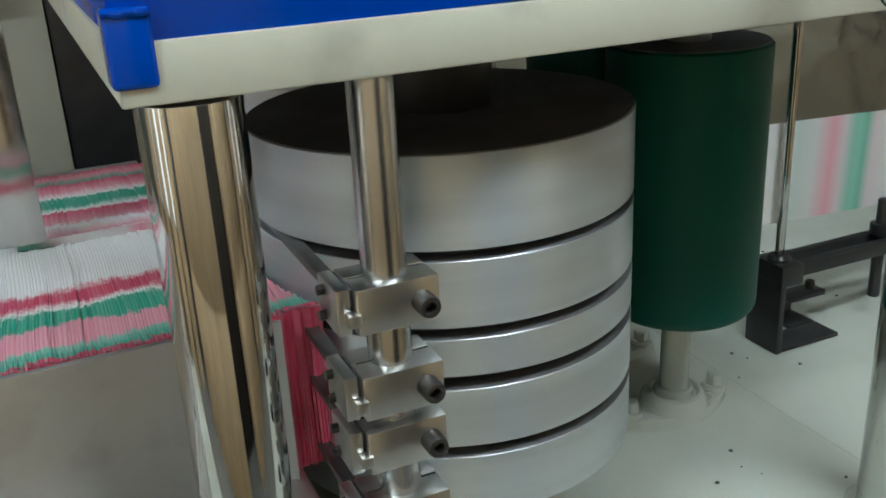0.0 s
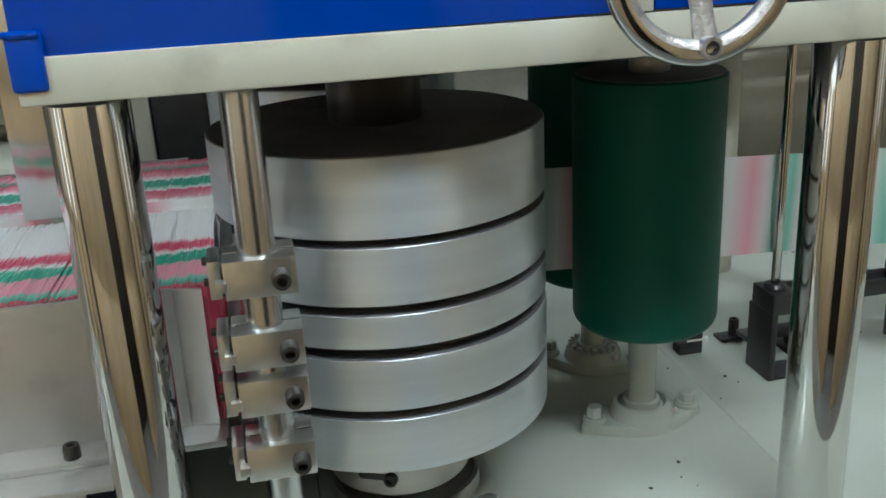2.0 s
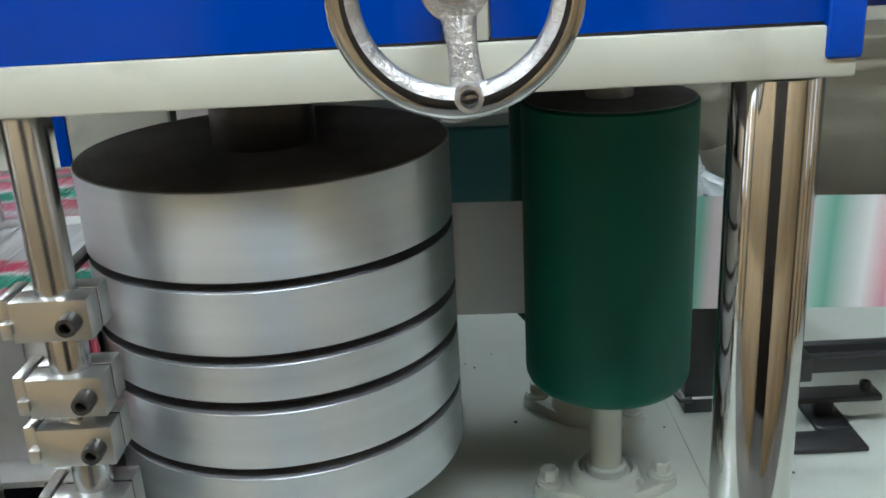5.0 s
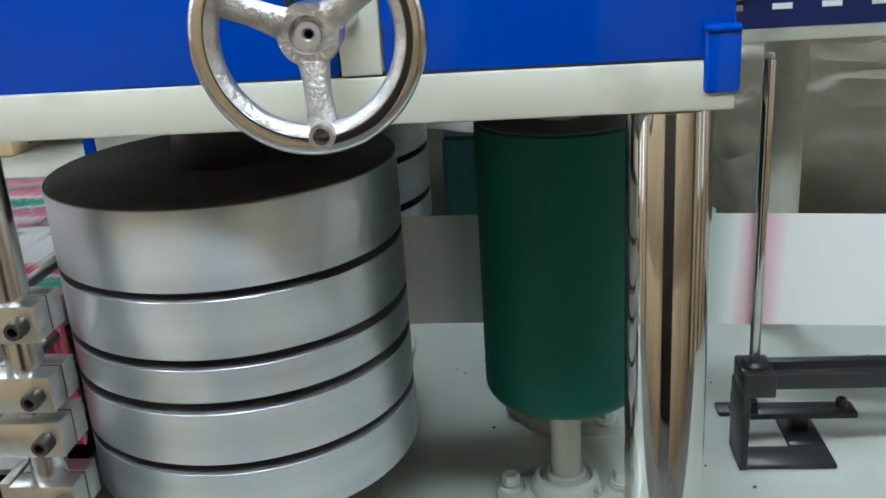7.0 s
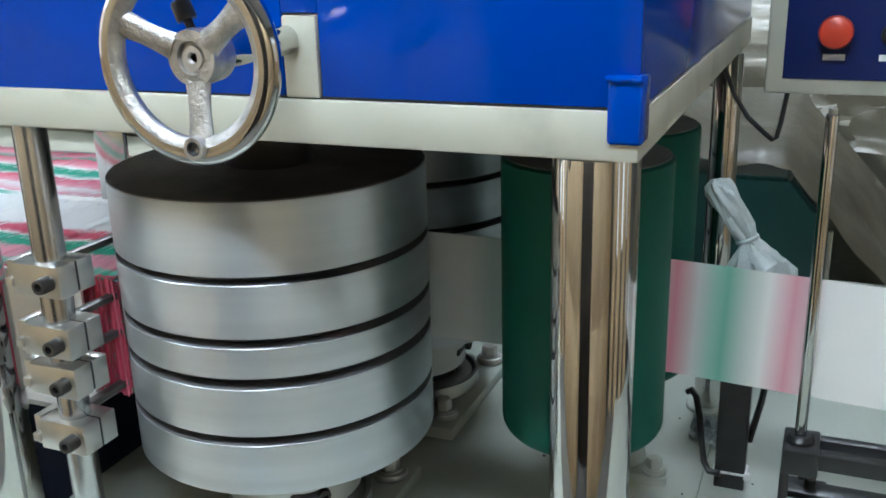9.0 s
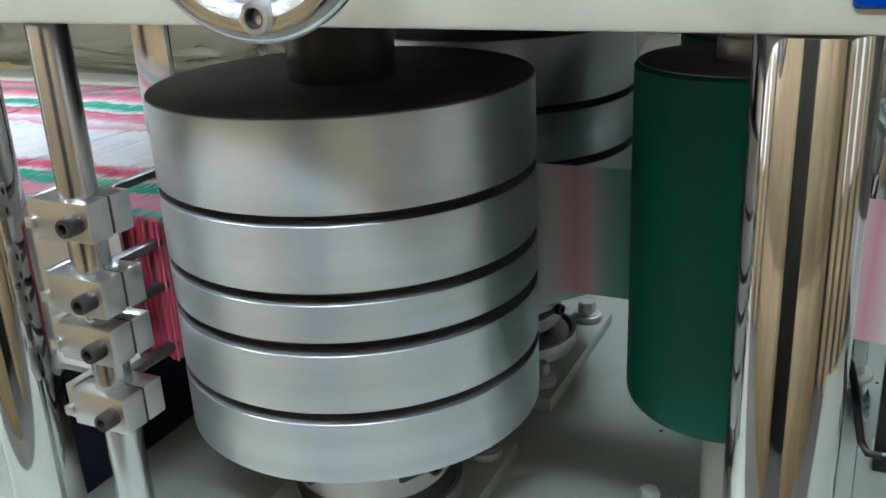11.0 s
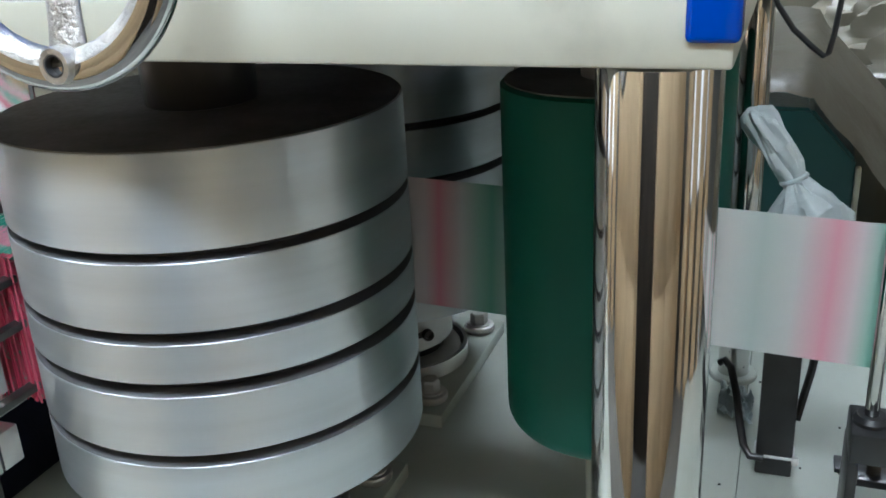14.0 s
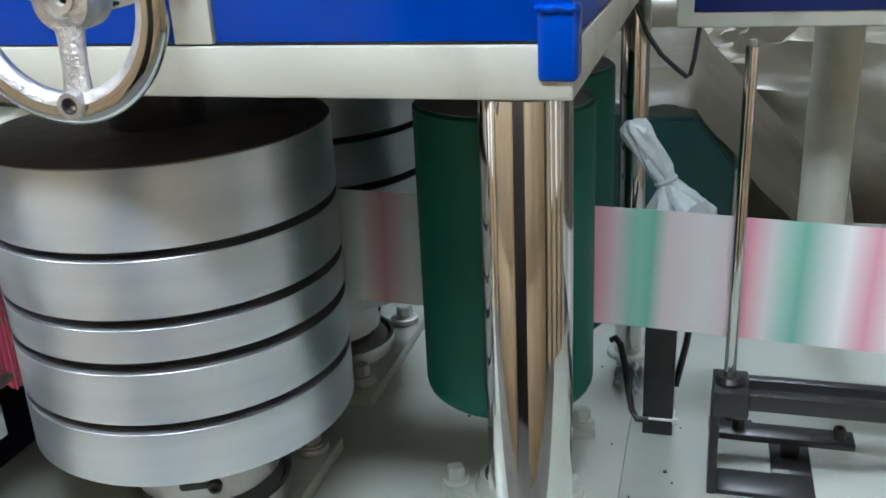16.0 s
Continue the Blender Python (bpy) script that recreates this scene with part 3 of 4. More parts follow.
bm = bm_box((NX0 - 0.1, 0.1405, 0.2315), (0.080, 0.1475, 0.392), 0.001)
part("side_plate", bm, SHEET, chute, "stained stainless side plate")
part("side_plate", bm_box((NX0 - 0.1, 0.757, 0.2315), (0.074, 0.764, 0.392), 0.001), SHEET, chute)
bm = bmesh.new()
arc = [(0.074 + 0.036 * math.sin(a), 0.1475 - 0.010 * (1 - math.cos(a * 2)) * 0.5 - 0.004) for a in [radians(90 * k / 8) for k in range(9)]]
rows = [[bm.verts.new((x, y, z)) for x, y in arc] for z in (0.2325, 0.391)]
back = [[bm.verts.new((x, y + 0.004, z)) for x, y in arc] for z in (0.2325, 0.391)]
for i in range(8):
    bm.faces.new((rows[0][i], rows[0][i + 1], rows[1][i + 1], rows[1][i]))
    bm.faces.new((back[0][i + 1], back[0][i], back[1][i], back[1][i + 1]))
    bm.faces.new((rows[1][i], rows[1][i + 1], back[1][i + 1], back[1][i]))
bm.faces.new((rows[0][8], back[0][8], back[1][8], rows[1][8]))
bmesh.ops.recalc_face_normals(bm, faces=list(bm.faces))
part("guide_lip", bm, SHEET, chute, "curved bright guide lip")
part("flange", bm_box((NX0 - 0.1, 0.056, 0.2180), (0.020, 0.1400, 0.2240), 0.001), SHEET, chute)
for x in (-0.040, -0.30, -0.55):
    part("washer", bm_cyl(0.016, 0.2240, 0.2270, 24, 0.0006, pose(x, 0.112, 0)), SHEET, chute)
    socket_screw(chute, pose(x, 0.112, 0.2270), 0.0088, 0.019)
solid("chute_table", bm_box((NX0 - 0.1, 0.075, BED_Z), (-0.022, 0.80, 0.216), 0.002), NAVY, "navy painted box table carrying the chute", "table")
part("front_sheet", bm_box((NX0 - 0.09, 0.0705, 0.026), (-0.026, 0.0748, 0.215), 0.001), SHEET, chute)

stack = thing("napkin_stack", (0, 0, 0), "long stack of zigzag folded paper napkins with red and green stripes", "napkin stack")
rng = random.Random(4)
bm = bmesh.new()
x = NX0
while x < NX1 - 0.002:
    w = rng.uniform(0.0022, 0.0040)
    dy, dz = rng.gauss(0, 0.0022), rng.gauss(0, 0.0006) + 0.0022 * noise.noise((x * 14, 0, 3))
    cols = 22
    far = NY1
    if x > 0.118:
        # in front of the roller the sheets reach only as far as its surface
        far = S1[1] - math.sqrt(max((SR + 0.004) ** 2 - (S1[0] - x - w) ** 2, 0.0)) - 0.003
    top = []
    for c in range(cols + 1):
        v = c / cols
        y = NY0 + dy + v * (max(far, NY0 + 0.006) - NY0)
        wob = 0.0035 * noise.noise((x * 9, y * 7, 1)) + 0.0007 * noise.noise((x * 60, y * 30, 2))
        lean = 0.004 * noise.noise((x * 5, y * 9, 7))
        top.append((y, NZ1 - 0.003 + dz + wob, lean))
    ridge = [bm.verts.new((x + w / 2 + l, y, z)) for y, z, l in top]
    left = [bm.verts.new((x + l, y, z - 0.0008)) for y, z, l in top]
    right = [bm.verts.new((x + w + l, y, z - 0.0008)) for y, z, l in top]
    for c in range(cols):
        bm.faces.new((left[c], left[c + 1], ridge[c + 1], ridge[c]))
        bm.faces.new((ridge[c], ridge[c + 1], right[c + 1], right[c]))
    lo = [bm.verts.new((x, NY0 + dy, NZ0)), bm.verts.new((x + w / 2, NY0 + dy - 0.0012, NZ0)), bm.verts.new((x + w, NY0 + dy, NZ0))]
    fr = bm.verts.new((x + w / 2, NY0 + dy - 0.0012, top[0][1] - 0.001))
    bm.faces.new((lo[0], lo[1], fr, left[0]))
    bm.faces.new((lo[1], lo[2], right[0], fr))
    x += w
part("napkin", bm, STACK_TISSUE, stack, "", 60)["kind"] = "stuff"
core = bm_box((NX0, NY0 + 0.003, NZ0), (0.116, NY1 - 0.004, NZ1 - 0.0085))
bm_box((0.1161, NY0 + 0.003, NZ0), (0.130, 0.200, NZ1 - 0.0085), bm=core)
bm_box((0.1301, NY0 + 0.003, NZ0), (0.149, 0.159, NZ1 - 0.0085), bm=core)
part("napkin_block", core, STACK_TISSUE, stack)

press = thing("stack_press_bar", (-0.088, 0.44, 0), "flat stainless bar hanging over the napkin stack", "press bar")
part("bar", bm_box((-0.029, -0.005, 0.401), (0.029, 0.005, HZ0 + 0.15), 0.0012), MIRROR_SHEET, press)

# ---- paper web: sheets one print long, that run in a closed round ----
WEB_Z0, WEB_Z1, WEB_Y = 0.232, 0.389, 0.4490
PERIOD, SPEED, SHEETS = 0.60, 3.054, 10
GREYTEAL, DUSTY = (0.50, 0.60, 0.57), (0.62, 0.50, 0.53)
BANDS = [(0.0, (0.10, 0.47, 0.34)), (0.012, GRN), (0.030, DUSTY), (0.075, GRY), (0.105, DUSTY), (0.122, (0.70, 0.16, 0.26)), (0.15, GRY), (0.172, (0.2, 0.5, 0.4)), (0.186, GRN), (0.212, GREYTEAL), (0.235, WHT),
         (0.265, (0.72, 0.24, 0.34)), (0.30, WHT), (0.44, WHT), (0.475, GREYTEAL), (0.51, GRY), (0.545, (0.72, 0.24, 0.34)), (0.568, DUSTY), (0.59, (0.12, 0.46, 0.34)), (0.60, (0.10, 0.47, 0.34))]


def web_material():
    mat = bpy.data.materials.new("printed_tissue_web")
    mat.use_nodes = True
    nt = mat.node_tree
    n, link = nt.nodes, nt.links.new
    b = n["Principled BSDF"]
    tex, sep = n.new("ShaderNodeTexCoord"), n.new("ShaderNodeSeparateXYZ")
    link(tex.outputs["Object"], sep.inputs[0])
    k = n.new("ShaderNodeMath")
    k.operation = "DIVIDE"
    link(sep.outputs[0], k.inputs[0])
    k.inputs[1].default_value = PERIOD
    r = ramp(n, [(p / PERIOD, tuple(0.22 * 0.72 + 0.78 * v for v in c)) for p, c in BANDS])
    whole = n.new("ShaderNodeMath")
    whole.operation = "FRACT"
    link(k.outputs[0], whole.inputs[0])
    link(whole.outputs[0], r.inputs[0])
    fibre = n.new("ShaderNodeTexNoise")
    fibre.inputs["Scale"].default_value, fibre.inputs["Detail"].default_value = 90, 5
    link(tex.outputs["Object"], fibre.inputs["Vector"])
    bp = n.new("ShaderNodeBump")
    bp.inputs["Strength"].default_value, bp.inputs["Distance"].default_value = 0.25, 0.001
    link(fibre.outputs["Fac"], bp.inputs["Height"])
    link(bp.outputs[0], b.inputs["Normal"])
    link(r.outputs[0], b.inputs["Base Color"])
    b.inputs["Roughness"].default_value = 0.9
    return mat


WEB = web_material()
web = thing("paper_web", (0, 0, 0), "striped tissue paper web running between the rollers", "paper web")
web_sheets = []
for k in range(SHEETS):
    if k == 0:
        bm = bmesh.new()
        grid = []
        for c in range(25):
            x = -0.0045 + (PERIOD + 0.009) * c / 24
            grid.append([bm.verts.new((x, -0.0003, WEB_Z0)), bm.verts.new((x, -0.0003, WEB_Z1)), bm.verts.new((x, 0.0003, WEB_Z1)), bm.verts.new((x, 0.0003, WEB_Z0))])
        for a, b in zip(grid, grid[1:]):
            for q in range(4):
                bm.faces.new((a[q], a[(q + 1) % 4], b[(q + 1) % 4], b[q]))
        bmesh.ops.recalc_face_normals(bm, faces=list(bm.faces))
        sheet = part("sheet", bm, WEB, web)
    else:
        sheet = new("sheet", web_sheets[0].data)
        sheet.parent = web
    web_sheets.append(sheet)


def web_place(s, side):
    """Where a sheet lies s metres along its round: leftwards over the bed, down, and back below it."""
    s %= SHEETS * PERIOD

    def tilt(x):
        return 2.4 * min(max(x / 0.35, 0.0), 1.0)

    def rise(x):
        if x > 0.35:
            return -0.042 * (x - 0.75)
        if x >= 0.0:
            return -0.042 * (x - 0.15) + PERIOD * math.sin(radians(tilt(x)))
        return rise(x + PERIOD)

    def lay(x, z, turn):
        return pose(x + 0.31 * (math.sin(radians(2.4)) - math.sin(radians(turn))), WEB_Y + side, z, 0, turn)

    if s < 2.4:
        x = 1.80 - s
        return lay(x, rise(x), tilt(x))
    if s < 3.0:
        u = (s - 2.4) / 0.6
        return lay(-0.60, rise(-0.6) * (1 - u) - 0.62 * u, 0)
    if s < 5.4:
        return lay(-0.60 + (s - 3.0), -0.62, 0)
    u = (s - 5.4) / 0.6
    return lay(1.80, -0.62 * (1 - u) + rise(1.8) * u, 2.4 * u)


# ---- infeed side: guide rod, black stand, post, control box ----
stand = thing("guide_stand", (0.957, 0.434, BED_Z), "black painted guide stand with a thin chrome rod", "stand")
part("rod", bm_cyl(0.0072, 0.120, 0.561, 32, 0.001), CHROME, stand, "thin chrome guide rod")
part("rod_tip", bm_cyl(0.0048, 0.560, 0.568, 20, 0.001), BRIGHT, stand)
part("top_bar", bm_box((-0.018, -0.026, 0.122), (0.34, -0.008, 0.144), 0.002), BLACK, stand)
part("top_bar", bm_box((-0.018, 0.014, 0.122), (0.34, 0.030, 0.144), 0.002), BLACK, stand)
part("end_block", bm_box((-0.0195, -0.031, 0.112), (0.024, 0.034, 0.147), 0.003), BLACK, stand)
part("collar", bm_lathe([(0.0075, 0.147), (0.018, 0.147), (0.018, 0.151), (0.014, 0.156), (0.0075, 0.156), (0.0075, 0.147)], 32), BLACK, stand)
part("side_leg", bm_box((-0.020, -0.031, 0.0), (-0.009, 0.040, 0.114), 0.002), BLACK, stand)
part("foot_plate", bm_box((-0.009, -0.029, 0.0), (0.112, 0.022, 0.007), 0.002), BLACK, stand)
part("rear_foot", bm_box((0.061, 0.0225, 0.0), (0.112, 0.106, 0.007), 0.002), BLACK, stand)
part("riser", bm_box((0.074, 0.062, 0.0068), (0.098, 0.084, 0.0305), 0.002), BLACK, stand)
part("web_plate", bm_box((-0.012, 0.054, 0.030), (0.164, 0.090, 0.040), 0.002), BLACK, stand)
for dx, dy in ((0.145, 0.072), (0.018, 0.072)):
    socket_screw(stand, pose(dx, dy, 0.040), 0.0080, 0.014)
part("pin", bm_cyl(0.0095, 0.035, 0.205, 24, 0.002, pose(0.218, 0.004, 0)), BLACK, stand)
part("pin_collar", bm_cyl(0.018, 0.145, 0.165, 28, 0.003, pose(0.218, 0.004, 0)), BLACK, stand)
clip = thing("bed_clip", (0.968, 0.572, BED_Z), "small black clip screwed to the bed", "clip")
part("tab", bm_box((-0.030, -0.016, 0.0), (0.030, 0.016, 0.006), 0.0015), BLACK, clip)
socket_screw(clip, pose(0.0, 0.0, 0.006), 0.0090, 0.030)

post = thing("black_post", (0.868, 0.545, BED_Z), "black box-section post with a cable tied to it", "post")
part("section", bm_box((-0.021, -0.014, 0.0), (0.021, 0.014, 0.275), 0.002), BLACK, post)
tie = part("zip_tie", bm_box((-0.0235, -0.0165, 0.024), (0.0235, 0.0165, 0.0275), 0.0015), WHITE, post, "white zip tie")
part("tie_tail", bm_box((0.020, -0.021, 0.021), (0.028, -0.014, 0.032), 0.002), WHITE, tie)
cable = bm_tube([(-0.072, 0.050, 0.112), (-0.066, 0.046, 0.118), (-0.058, 0.036, 0.114), (-0.049, 0.02, 0.088), (-0.042, 0.0, 0.058), (-0.036, -0.012, 0.036), (-0.028, -0.019, 0.026), (-0.012, -0.019, 0.0255)], 0.0048, 10)
part("cable", cable, BLACK, post, "black rubber cable")
part("brace", bm_tube([(0.022, 0.006, 0.07), (0.034, 0.02, 0.13), (0.045, 0.034, 0.22)], 0.0048, 8), BLACK, post)

box = thing("control_box", (0.868, 0.63, 0.575), "cream control box with a navy face and buttons", "control box")
part("case", bm_box((0, 0, 0), (0.46, 0.12, 0.26), 0.004), CREAM, box)
face = part("face", bm_box((0.022, -0.0022, 0.020), (0.438, 0.001, 0.24), 0.001), CONTROL_BLUE, box, "navy blue control face")
for i, (bx, col) in enumerate(((0.083, RED), (0.150, BLACK), (0.217, BLACK), (0.284, BLACK), (0.351, BLACK))):
    if i == 0:
        part("stop_button", bm_lathe([(0, 0), (0.012, 0), (0.012, 0.010), (0.0205, 0.012), (0.0215, 0.018), (0.019, 0.024), (0.010, 0.028), (0, 0.029)], 40, pose(bx, -0.002, 0.082) @ UP_TO_FRONT), RED, box, "red mushroom stop button")
    else:
        part("button", bm_lathe([(0, 0), (0.014, 0), (0.014, 0.004), (0.010, 0.005), (0.010, 0.011), (0, 0.011)], 32, pose(bx, -0.002, 0.078) @ UP_TO_FRONT), col, box, "black control knob")
    part("button_label", bm_box((bx - 0.0135, -0.0036, 0.045), (bx + 0.0135, -0.0024, 0.053)), WHITE, face, "small white label plate")
cable = bm_tube([(-0.062, 0.0, 0.050), (-0.053, 0.0, 0.034), (-0.037, 0.0, -0.006), (-0.018, 0.0, -0.034), (0.004, 0.0, -0.054), (0.016, 0.0, -0.0635), (0.021, 0.001, -0.060), (0.025, 0.004, -0.040), (0.030, 0.012, 0.001)], 0.0033, 8)
part("cable", cable, BLACK, box, "hanging black cable")
boxpost = thing("control_box_post", (1.10, 0.90, BED_Z), "cream painted round post beside the infeed", "post")
part("tube", bm_cyl(0.036, 0.0, 0.60, 48, 0.001), CREAM, boxpost)
part("arm", bm_box((-0.03, -0.149, 0.58), (0.03, 0.03, 0.64), 0.004), CREAM, boxpost)


def crumpled(name, centre, size, mat, seed, label, category, amp=0.25, freq=3.0, sub=6, flatten=True, support=FLOOR_Z):
    """A lump of wrinkled sheeting: a deformed closed surface with sharp folds."""
    own = bmesh.new()
    bmesh.ops.create_icosphere(own, subdivisions=sub, radius=1.0)
    off = Vector((seed * 3.1, seed * 1.7, seed * 0.9))
    for v in own.verts:
        p = v.co.copy()
        n1 = noise.noise(p * freq + off)
        n2 = 1 - abs(noise.noise(p * freq * 2.2 + off * 2)) * 2
        n3 = 1 - abs(noise.noise(p * freq * 5.0 + off * 3)) * 2
        s = 1 + amp * (0.6 * n1 + 0.40 * n2 * 0.6 + 0.22 * n3 * 0.7)
        q = Vector([math.copysign(abs(c) ** 0.6, c) for c in p]) * s if flatten else p * s
        v.co = Vector((q.x * size[0], q.y * size[1], max(q.z, -0.95) * size[2]))
    t = thing(name, centre, label, category)
    part("sheeting", own, mat, t, "", 50)
    part("pallet", bm_box((-size[0] * 0.85, -size[1] * 0.8, support - centre[2]), (size[0] * 0.85, size[1] * 0.8, -0.55 * size[2]), 0.01), CARD, t, "wooden pallet block")
    return t


bag = thing("plastic_bag", (0.84, 0.60, 0.0), "twisted white plastic bag tied to the rear column", "bag")
own = bmesh.new()
rows = []
spine = [(-0.026, 0.010, 0.4530, 0.006), (-0.024, 0.009, 0.4500, 0.013), (-0.018, 0.006, 0.442, 0.016), (-0.008, 0.003, 0.430, 0.0165), (0.003, 0.000, 0.414, 0.0165), (0.013, -0.003, 0.398, 0.015), (0.021, -0.004, 0.384, 0.0125),
         (0.026, -0.006, 0.374, 0.012), (0.031, -0.007, 0.366, 0.018), (0.037, -0.009, 0.356, 0.027), (0.042, -0.009, 0.344, 0.034), (0.045, -0.010, 0.330, 0.037), (0.046, -0.010, 0.312, 0.036), (0.046, -0.009, 0.296, 0.028)]
for i, (bx, by, bz, br) in enumerate(spine):
    ringv = []
    for k in range(56):
        a = 2 * math.pi * k / 56
        rr_ = br * (1 + 0.13 * math.sin(a * 7 + i * 0.5) + 0.30 * noise.noise((math.cos(a) * 2.2, math.sin(a) * 2.2, i * 0.5)) + 0.16 * (1 - 2 * abs(noise.noise((math.cos(a) * 5, math.sin(a) * 5, i * 0.8)))))
        ringv.append(own.verts.new((bx + rr_ * math.cos(a), by + rr_ * math.sin(a) * 0.8, bz + 0.004 * math.sin(a * 3 + i) + 0.30 * rr_ * math.cos(a))))
    rows.append(ringv)
for p, q in zip(rows, rows[1:]):
    for j in range(56):
        own.faces.new((p[j], p[(j + 1) % 56], q[(j + 1) % 56], q[j]))
own.faces.new(rows[0])
own.faces.new(rows[-1])
bmesh.ops.recalc_face_normals(own, faces=list(own.faces))
part("film", own, BAG, bag, "", 25)
part("knot", bm_tube([(0.024 + 0.013 * math.cos(a), -0.005 + 0.011 * math.sin(a), 0.378 + 0.006 * math.cos(a)) for a in [2 * math.pi * k / 16 for k in range(16)]], 0.003, 8, None, True), BAG, bag)

# ---- the workshop behind: wrapped machines ----
teal = thing("teal_cabinet", (0.78, 1.2, FLOOR_Z), "dark teal painted machine cabinet with a sloped corner", "cabinet")
bm = bmesh.new()
outline = [(-0.30, 0.0), (0.19, 0.0), (0.19, 0.985), (0.112, 1.073), (-0.30, 1.080)]
fr = [bm.verts.new((x, 0.0, z)) for x, z in outline]
bk = [bm.verts.new((x, 0.30, z)) for x, z in outline]
bm.faces.new(fr)
bm.faces.new(bk[::-1])
for i in range(5):
    bm.faces.new((fr[i], bk[i], bk[(i + 1) % 5], fr[(i + 1) % 5]))
bmesh.ops.recalc_face_normals(bm, faces=list(bm.faces))
bmesh.ops.bevel(bm, geom=list(bm.edges), offset=0.006, segments=2, affect="EDGES")
part("body", bm, TEAL, teal)
drape = bmesh.new()
rows = []
for i in range(41):
    x = -0.42 + 0.85 * i / 40
    top_z = 1.080 if x < 0.112 else 1.073 - 1.13 * (x - 0.112)
    rows.append([drape.verts.new((x + 0.01 * noise.noise((i * 0.3, j * 0.4, 5)), -0.010 + 0.045 * j, max(top_z, 0.80) + 0.012 + 0.055 * abs(noise.noise((x * 4.5, j * 0.55, 2))) + 0.012 * noise.noise((x * 14, j * 1.1, 6)) + 0.012 * j)) for j in range(9)])
for p, q in zip(rows, rows[1:]):
    for j in range(8):
        drape.faces.new((p[j], q[j], q[j + 1], p[j + 1]))
bmesh.ops.solidify(drape, geom=list(drape.faces), thickness=0.004)
part("plastic_cover", drape, PLASTIC, teal, "dusty plastic sheet draped over the top", 60)
part("edge_trim", bm_box((0.191, 0.0, 0.30), (0.200, 0.02, 0.97), 0.002), CREAM, teal)
for cx, cy, cz, sx, sy, sz, seed in ((1.75, 2.05, 0.02, 1.0, 0.45, 0.52, 2), (0.75, 2.25, 0.05, 0.7, 0.4, 0.55, 5), (-1.35, 1.85, 0.39, 0.75, 0.28, 0.17, 8), (-0.35, 2.2, 0.35, 0.5, 0.3, 0.16, 11)):
    crumpled("wrapped_machine", (cx, cy, cz), (sx, sy, sz), PLASTIC, seed, "machine wrapped in dusty clear plastic sheeting", "wrapped machine", 0.22, 2.2, support=FLOOR_Z + (0.98 if cx < 0 else 0.0))
bench = thing("outfeed_bench", (-1.4, 1.6, FLOOR_Z), "pale painted bench behind the machine", "bench")
part("top", bm_box((-1.2, -0.35, 0.92), (1.3, 0.9, 0.98), 0.006), CREAM, bench)
for sx in (-1.15, 1.2):
    for sy in (-0.3, 0.82):
        part("leg", bm_box((sx, sy, 0), (sx + 0.06, sy + 0.06, 0.92), 0.003), CREAM, bench)
rear = thing("rear_cabinet", (-0.05, 1.02, BED_Z), "cream machine cabinet with a blue edge strip", "cabinet")
part("body", bm_box((-0.142, 0.0, 0.0), (0.05, 0.30, 0.75), 0.004), CREAM, rear)
# solid black block stands in for the shade inside the machine
part("interior_shade_block", bm_box((0.0502, 0.01, 0.0), (0.34, 0.30, 0.75), 0.004), BLACK, rear, "black block standing for the shaded machine interior")
part("edge_strip", bm_box((-0.165, -0.003, 0.0), (-0.1422, 0.02, 0.75), 0.002), BLUE, rear)
part("rail", bm_box((-0.70, -0.06, 0.60), (-0.01, -0.004, 0.74), 0.003), CREAM, rear)

scrap = thing("plastic_scrap", (0.815, 0.690, BED_Z), "crumpled scrap of clear plastic film on the bed", "plastic scrap")
own = bmesh.new()
rows = []
for i in range(15):
    rows.append([own.verts.new((-0.022 + 0.045 * i / 14 + 0.004 * noise.noise((i * 0.7, j * 0.6, 4)), -0.035 + 0.07 * j / 20 - 0.02 * i / 14, 0.003 + 0.030 * abs(noise.noise((i * 0.35, j * 0.3, 1))))) for j in range(21)])
for a, b in zip(rows, rows[1:]):
    for j in range(20):
        own.faces.new((a[j], a[j + 1], b[j + 1], b[j]))
bmesh.ops.solidify(own, geom=list(own.faces), thickness=0.0008)
part("film", own, BAG, scrap, "", 20)

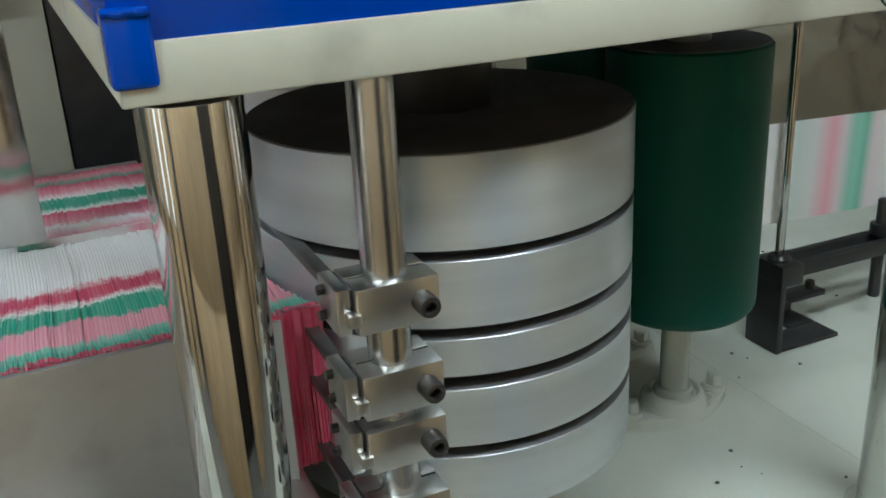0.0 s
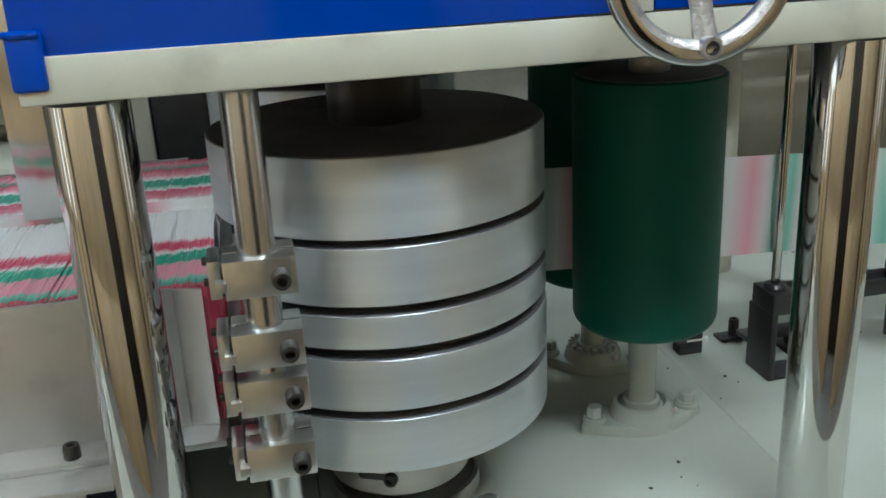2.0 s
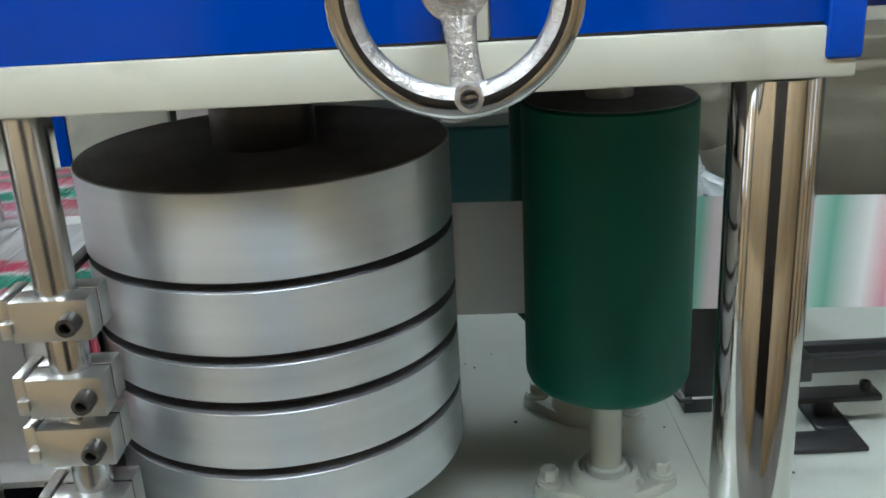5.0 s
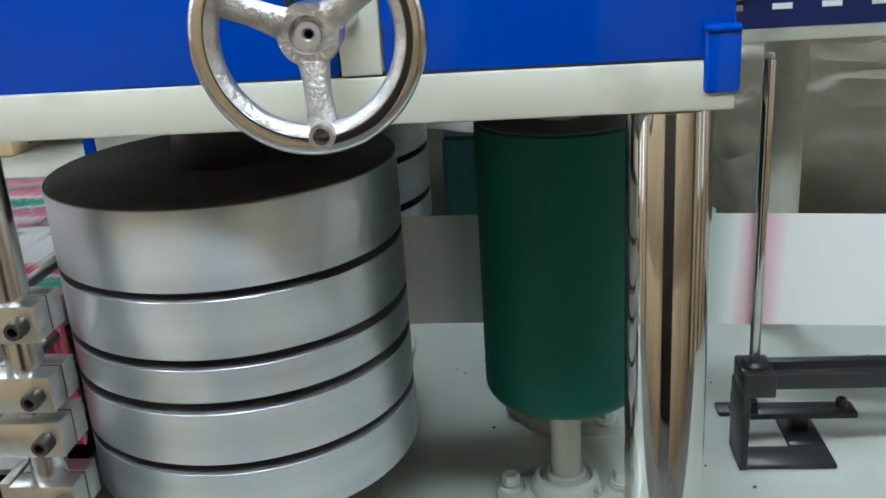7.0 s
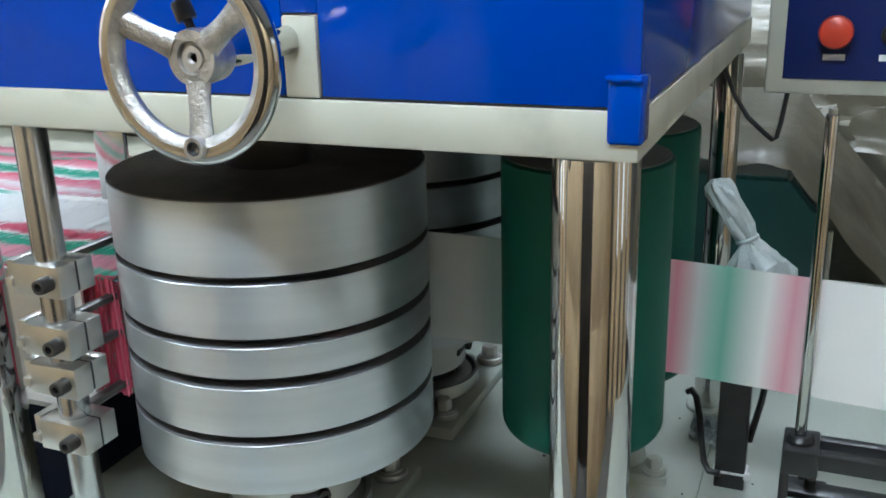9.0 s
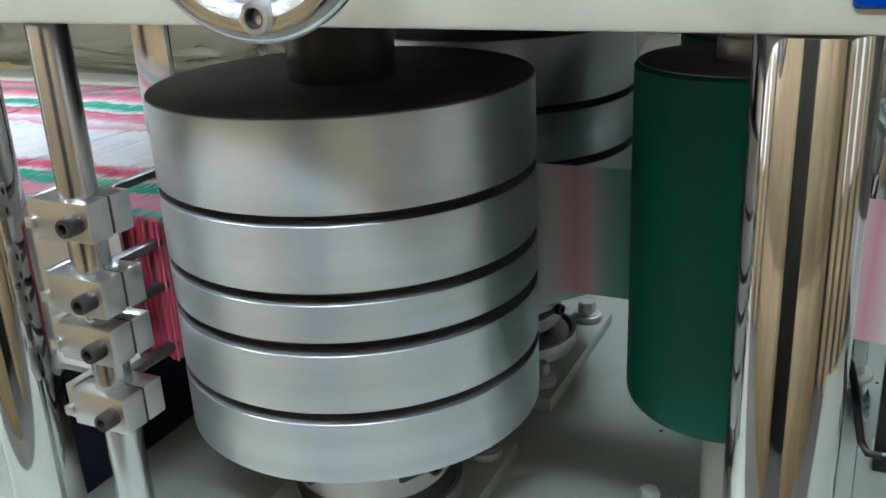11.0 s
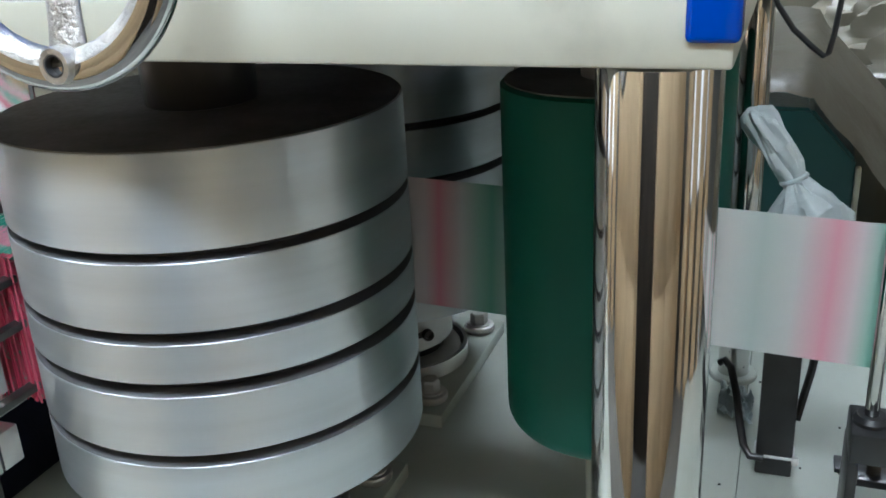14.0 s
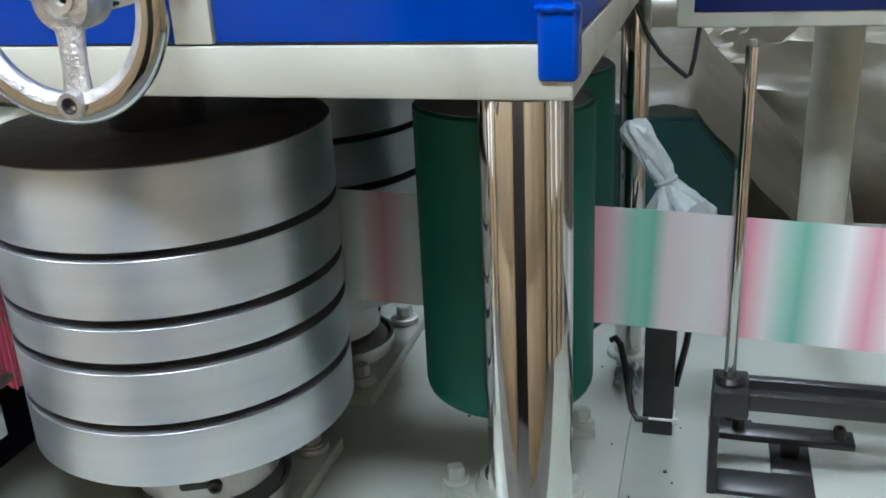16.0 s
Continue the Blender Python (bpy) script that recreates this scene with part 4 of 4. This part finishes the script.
# unseen stacks, added so that the chrome columns reflect tan
CARTON_ROW = [(-2.13, -1.38, 0.57), (-1.56, -1.33, 0.57), (-0.99, -1.30, 0.57), (-0.42, -1.29, 0.57), (1.00, -1.29, 0.57), (1.57, -1.30, 0.57), (2.14, -1.36, 0.57)]
CARTON_SIDE = [(-3.3, -1.0, 0.5), (-3.35, -0.3, 0.5), (-3.3, 0.4, 0.5), (-3.35, 1.1, 0.5), (3.3, -1.0, 0.5), (3.35, -0.3, 0.5), (3.3, 0.4, 0.5), (3.35, 1.1, 0.5)]
for x, y, wide in CARTON_ROW + CARTON_SIDE:
    crates = thing("reflected_carton_stack", (x, y - 0.42, FLOOR_Z), "unseen stack of tall brown cartons, added for tan reflections in the chrome", "cartons", "carton stacks")
    for k in range(2):
        carton = part("carton", bm_box((0, 0, k * 0.951), (wide - 0.001, 0.42, k * 0.951 + 0.95), 0.003), CARD, crates)
        part("tape", bm_box((0.06, 0.4201, k * 0.951 + 0.45), (wide - 0.06, 0.4208, k * 0.951 + 0.50)), CARD, carton)
# unseen backdrop, added to give the columns their dark reflected stripe
solid("reflection_backdrop", bm_box((-3.2, -1.98, FLOOR_Z), (3.4, -1.92, 1.30), 0.01), BROWN, "unseen dark backdrop, added for the dark stripe reflected in the columns", "screen")


# ---- what moves ----
def slip(t):
    """How far the print lags behind an even run, in metres."""
    return float(np.interp(t, (0.0, 1.5, 2.5, 3.5, 5.0, 7.5, 9.0, 10.2, 13.0, 14.5, 16.0), (-0.017, -0.044, -0.065, -0.035, -0.040, -0.065, 0.022, 0.028, -0.005, -0.020, -0.024)))


def motions():
    # at the end of the film a print's green band stands at x = 0.855
    for k, sheet in enumerate(web_sheets):
        walk(sheet, [(0.1 * i, web_place(1.80 - 0.855 + k * PERIOD - SPEED * (16.0 - 0.1 * i) - slip(0.1 * i), 0.00035 * (-1) ** k)) for i in range(161)])
    # the rollers turn at the web's speed
    for ob, (x, y), sign, r in ((roller_front, S1, 1, SR), (roller_back, S2, -1, SR), (green_front, G1, 1, 0.1005), (green_back, G2, -1, 0.1005)):
        rate = sign * math.degrees(SPEED / r)
        walk(ob, [(i / 30, pose(x, y, 0, 0, 0, (rate * (i / 30 - 2.5)) % 360)) for i in range(481)])


motions()
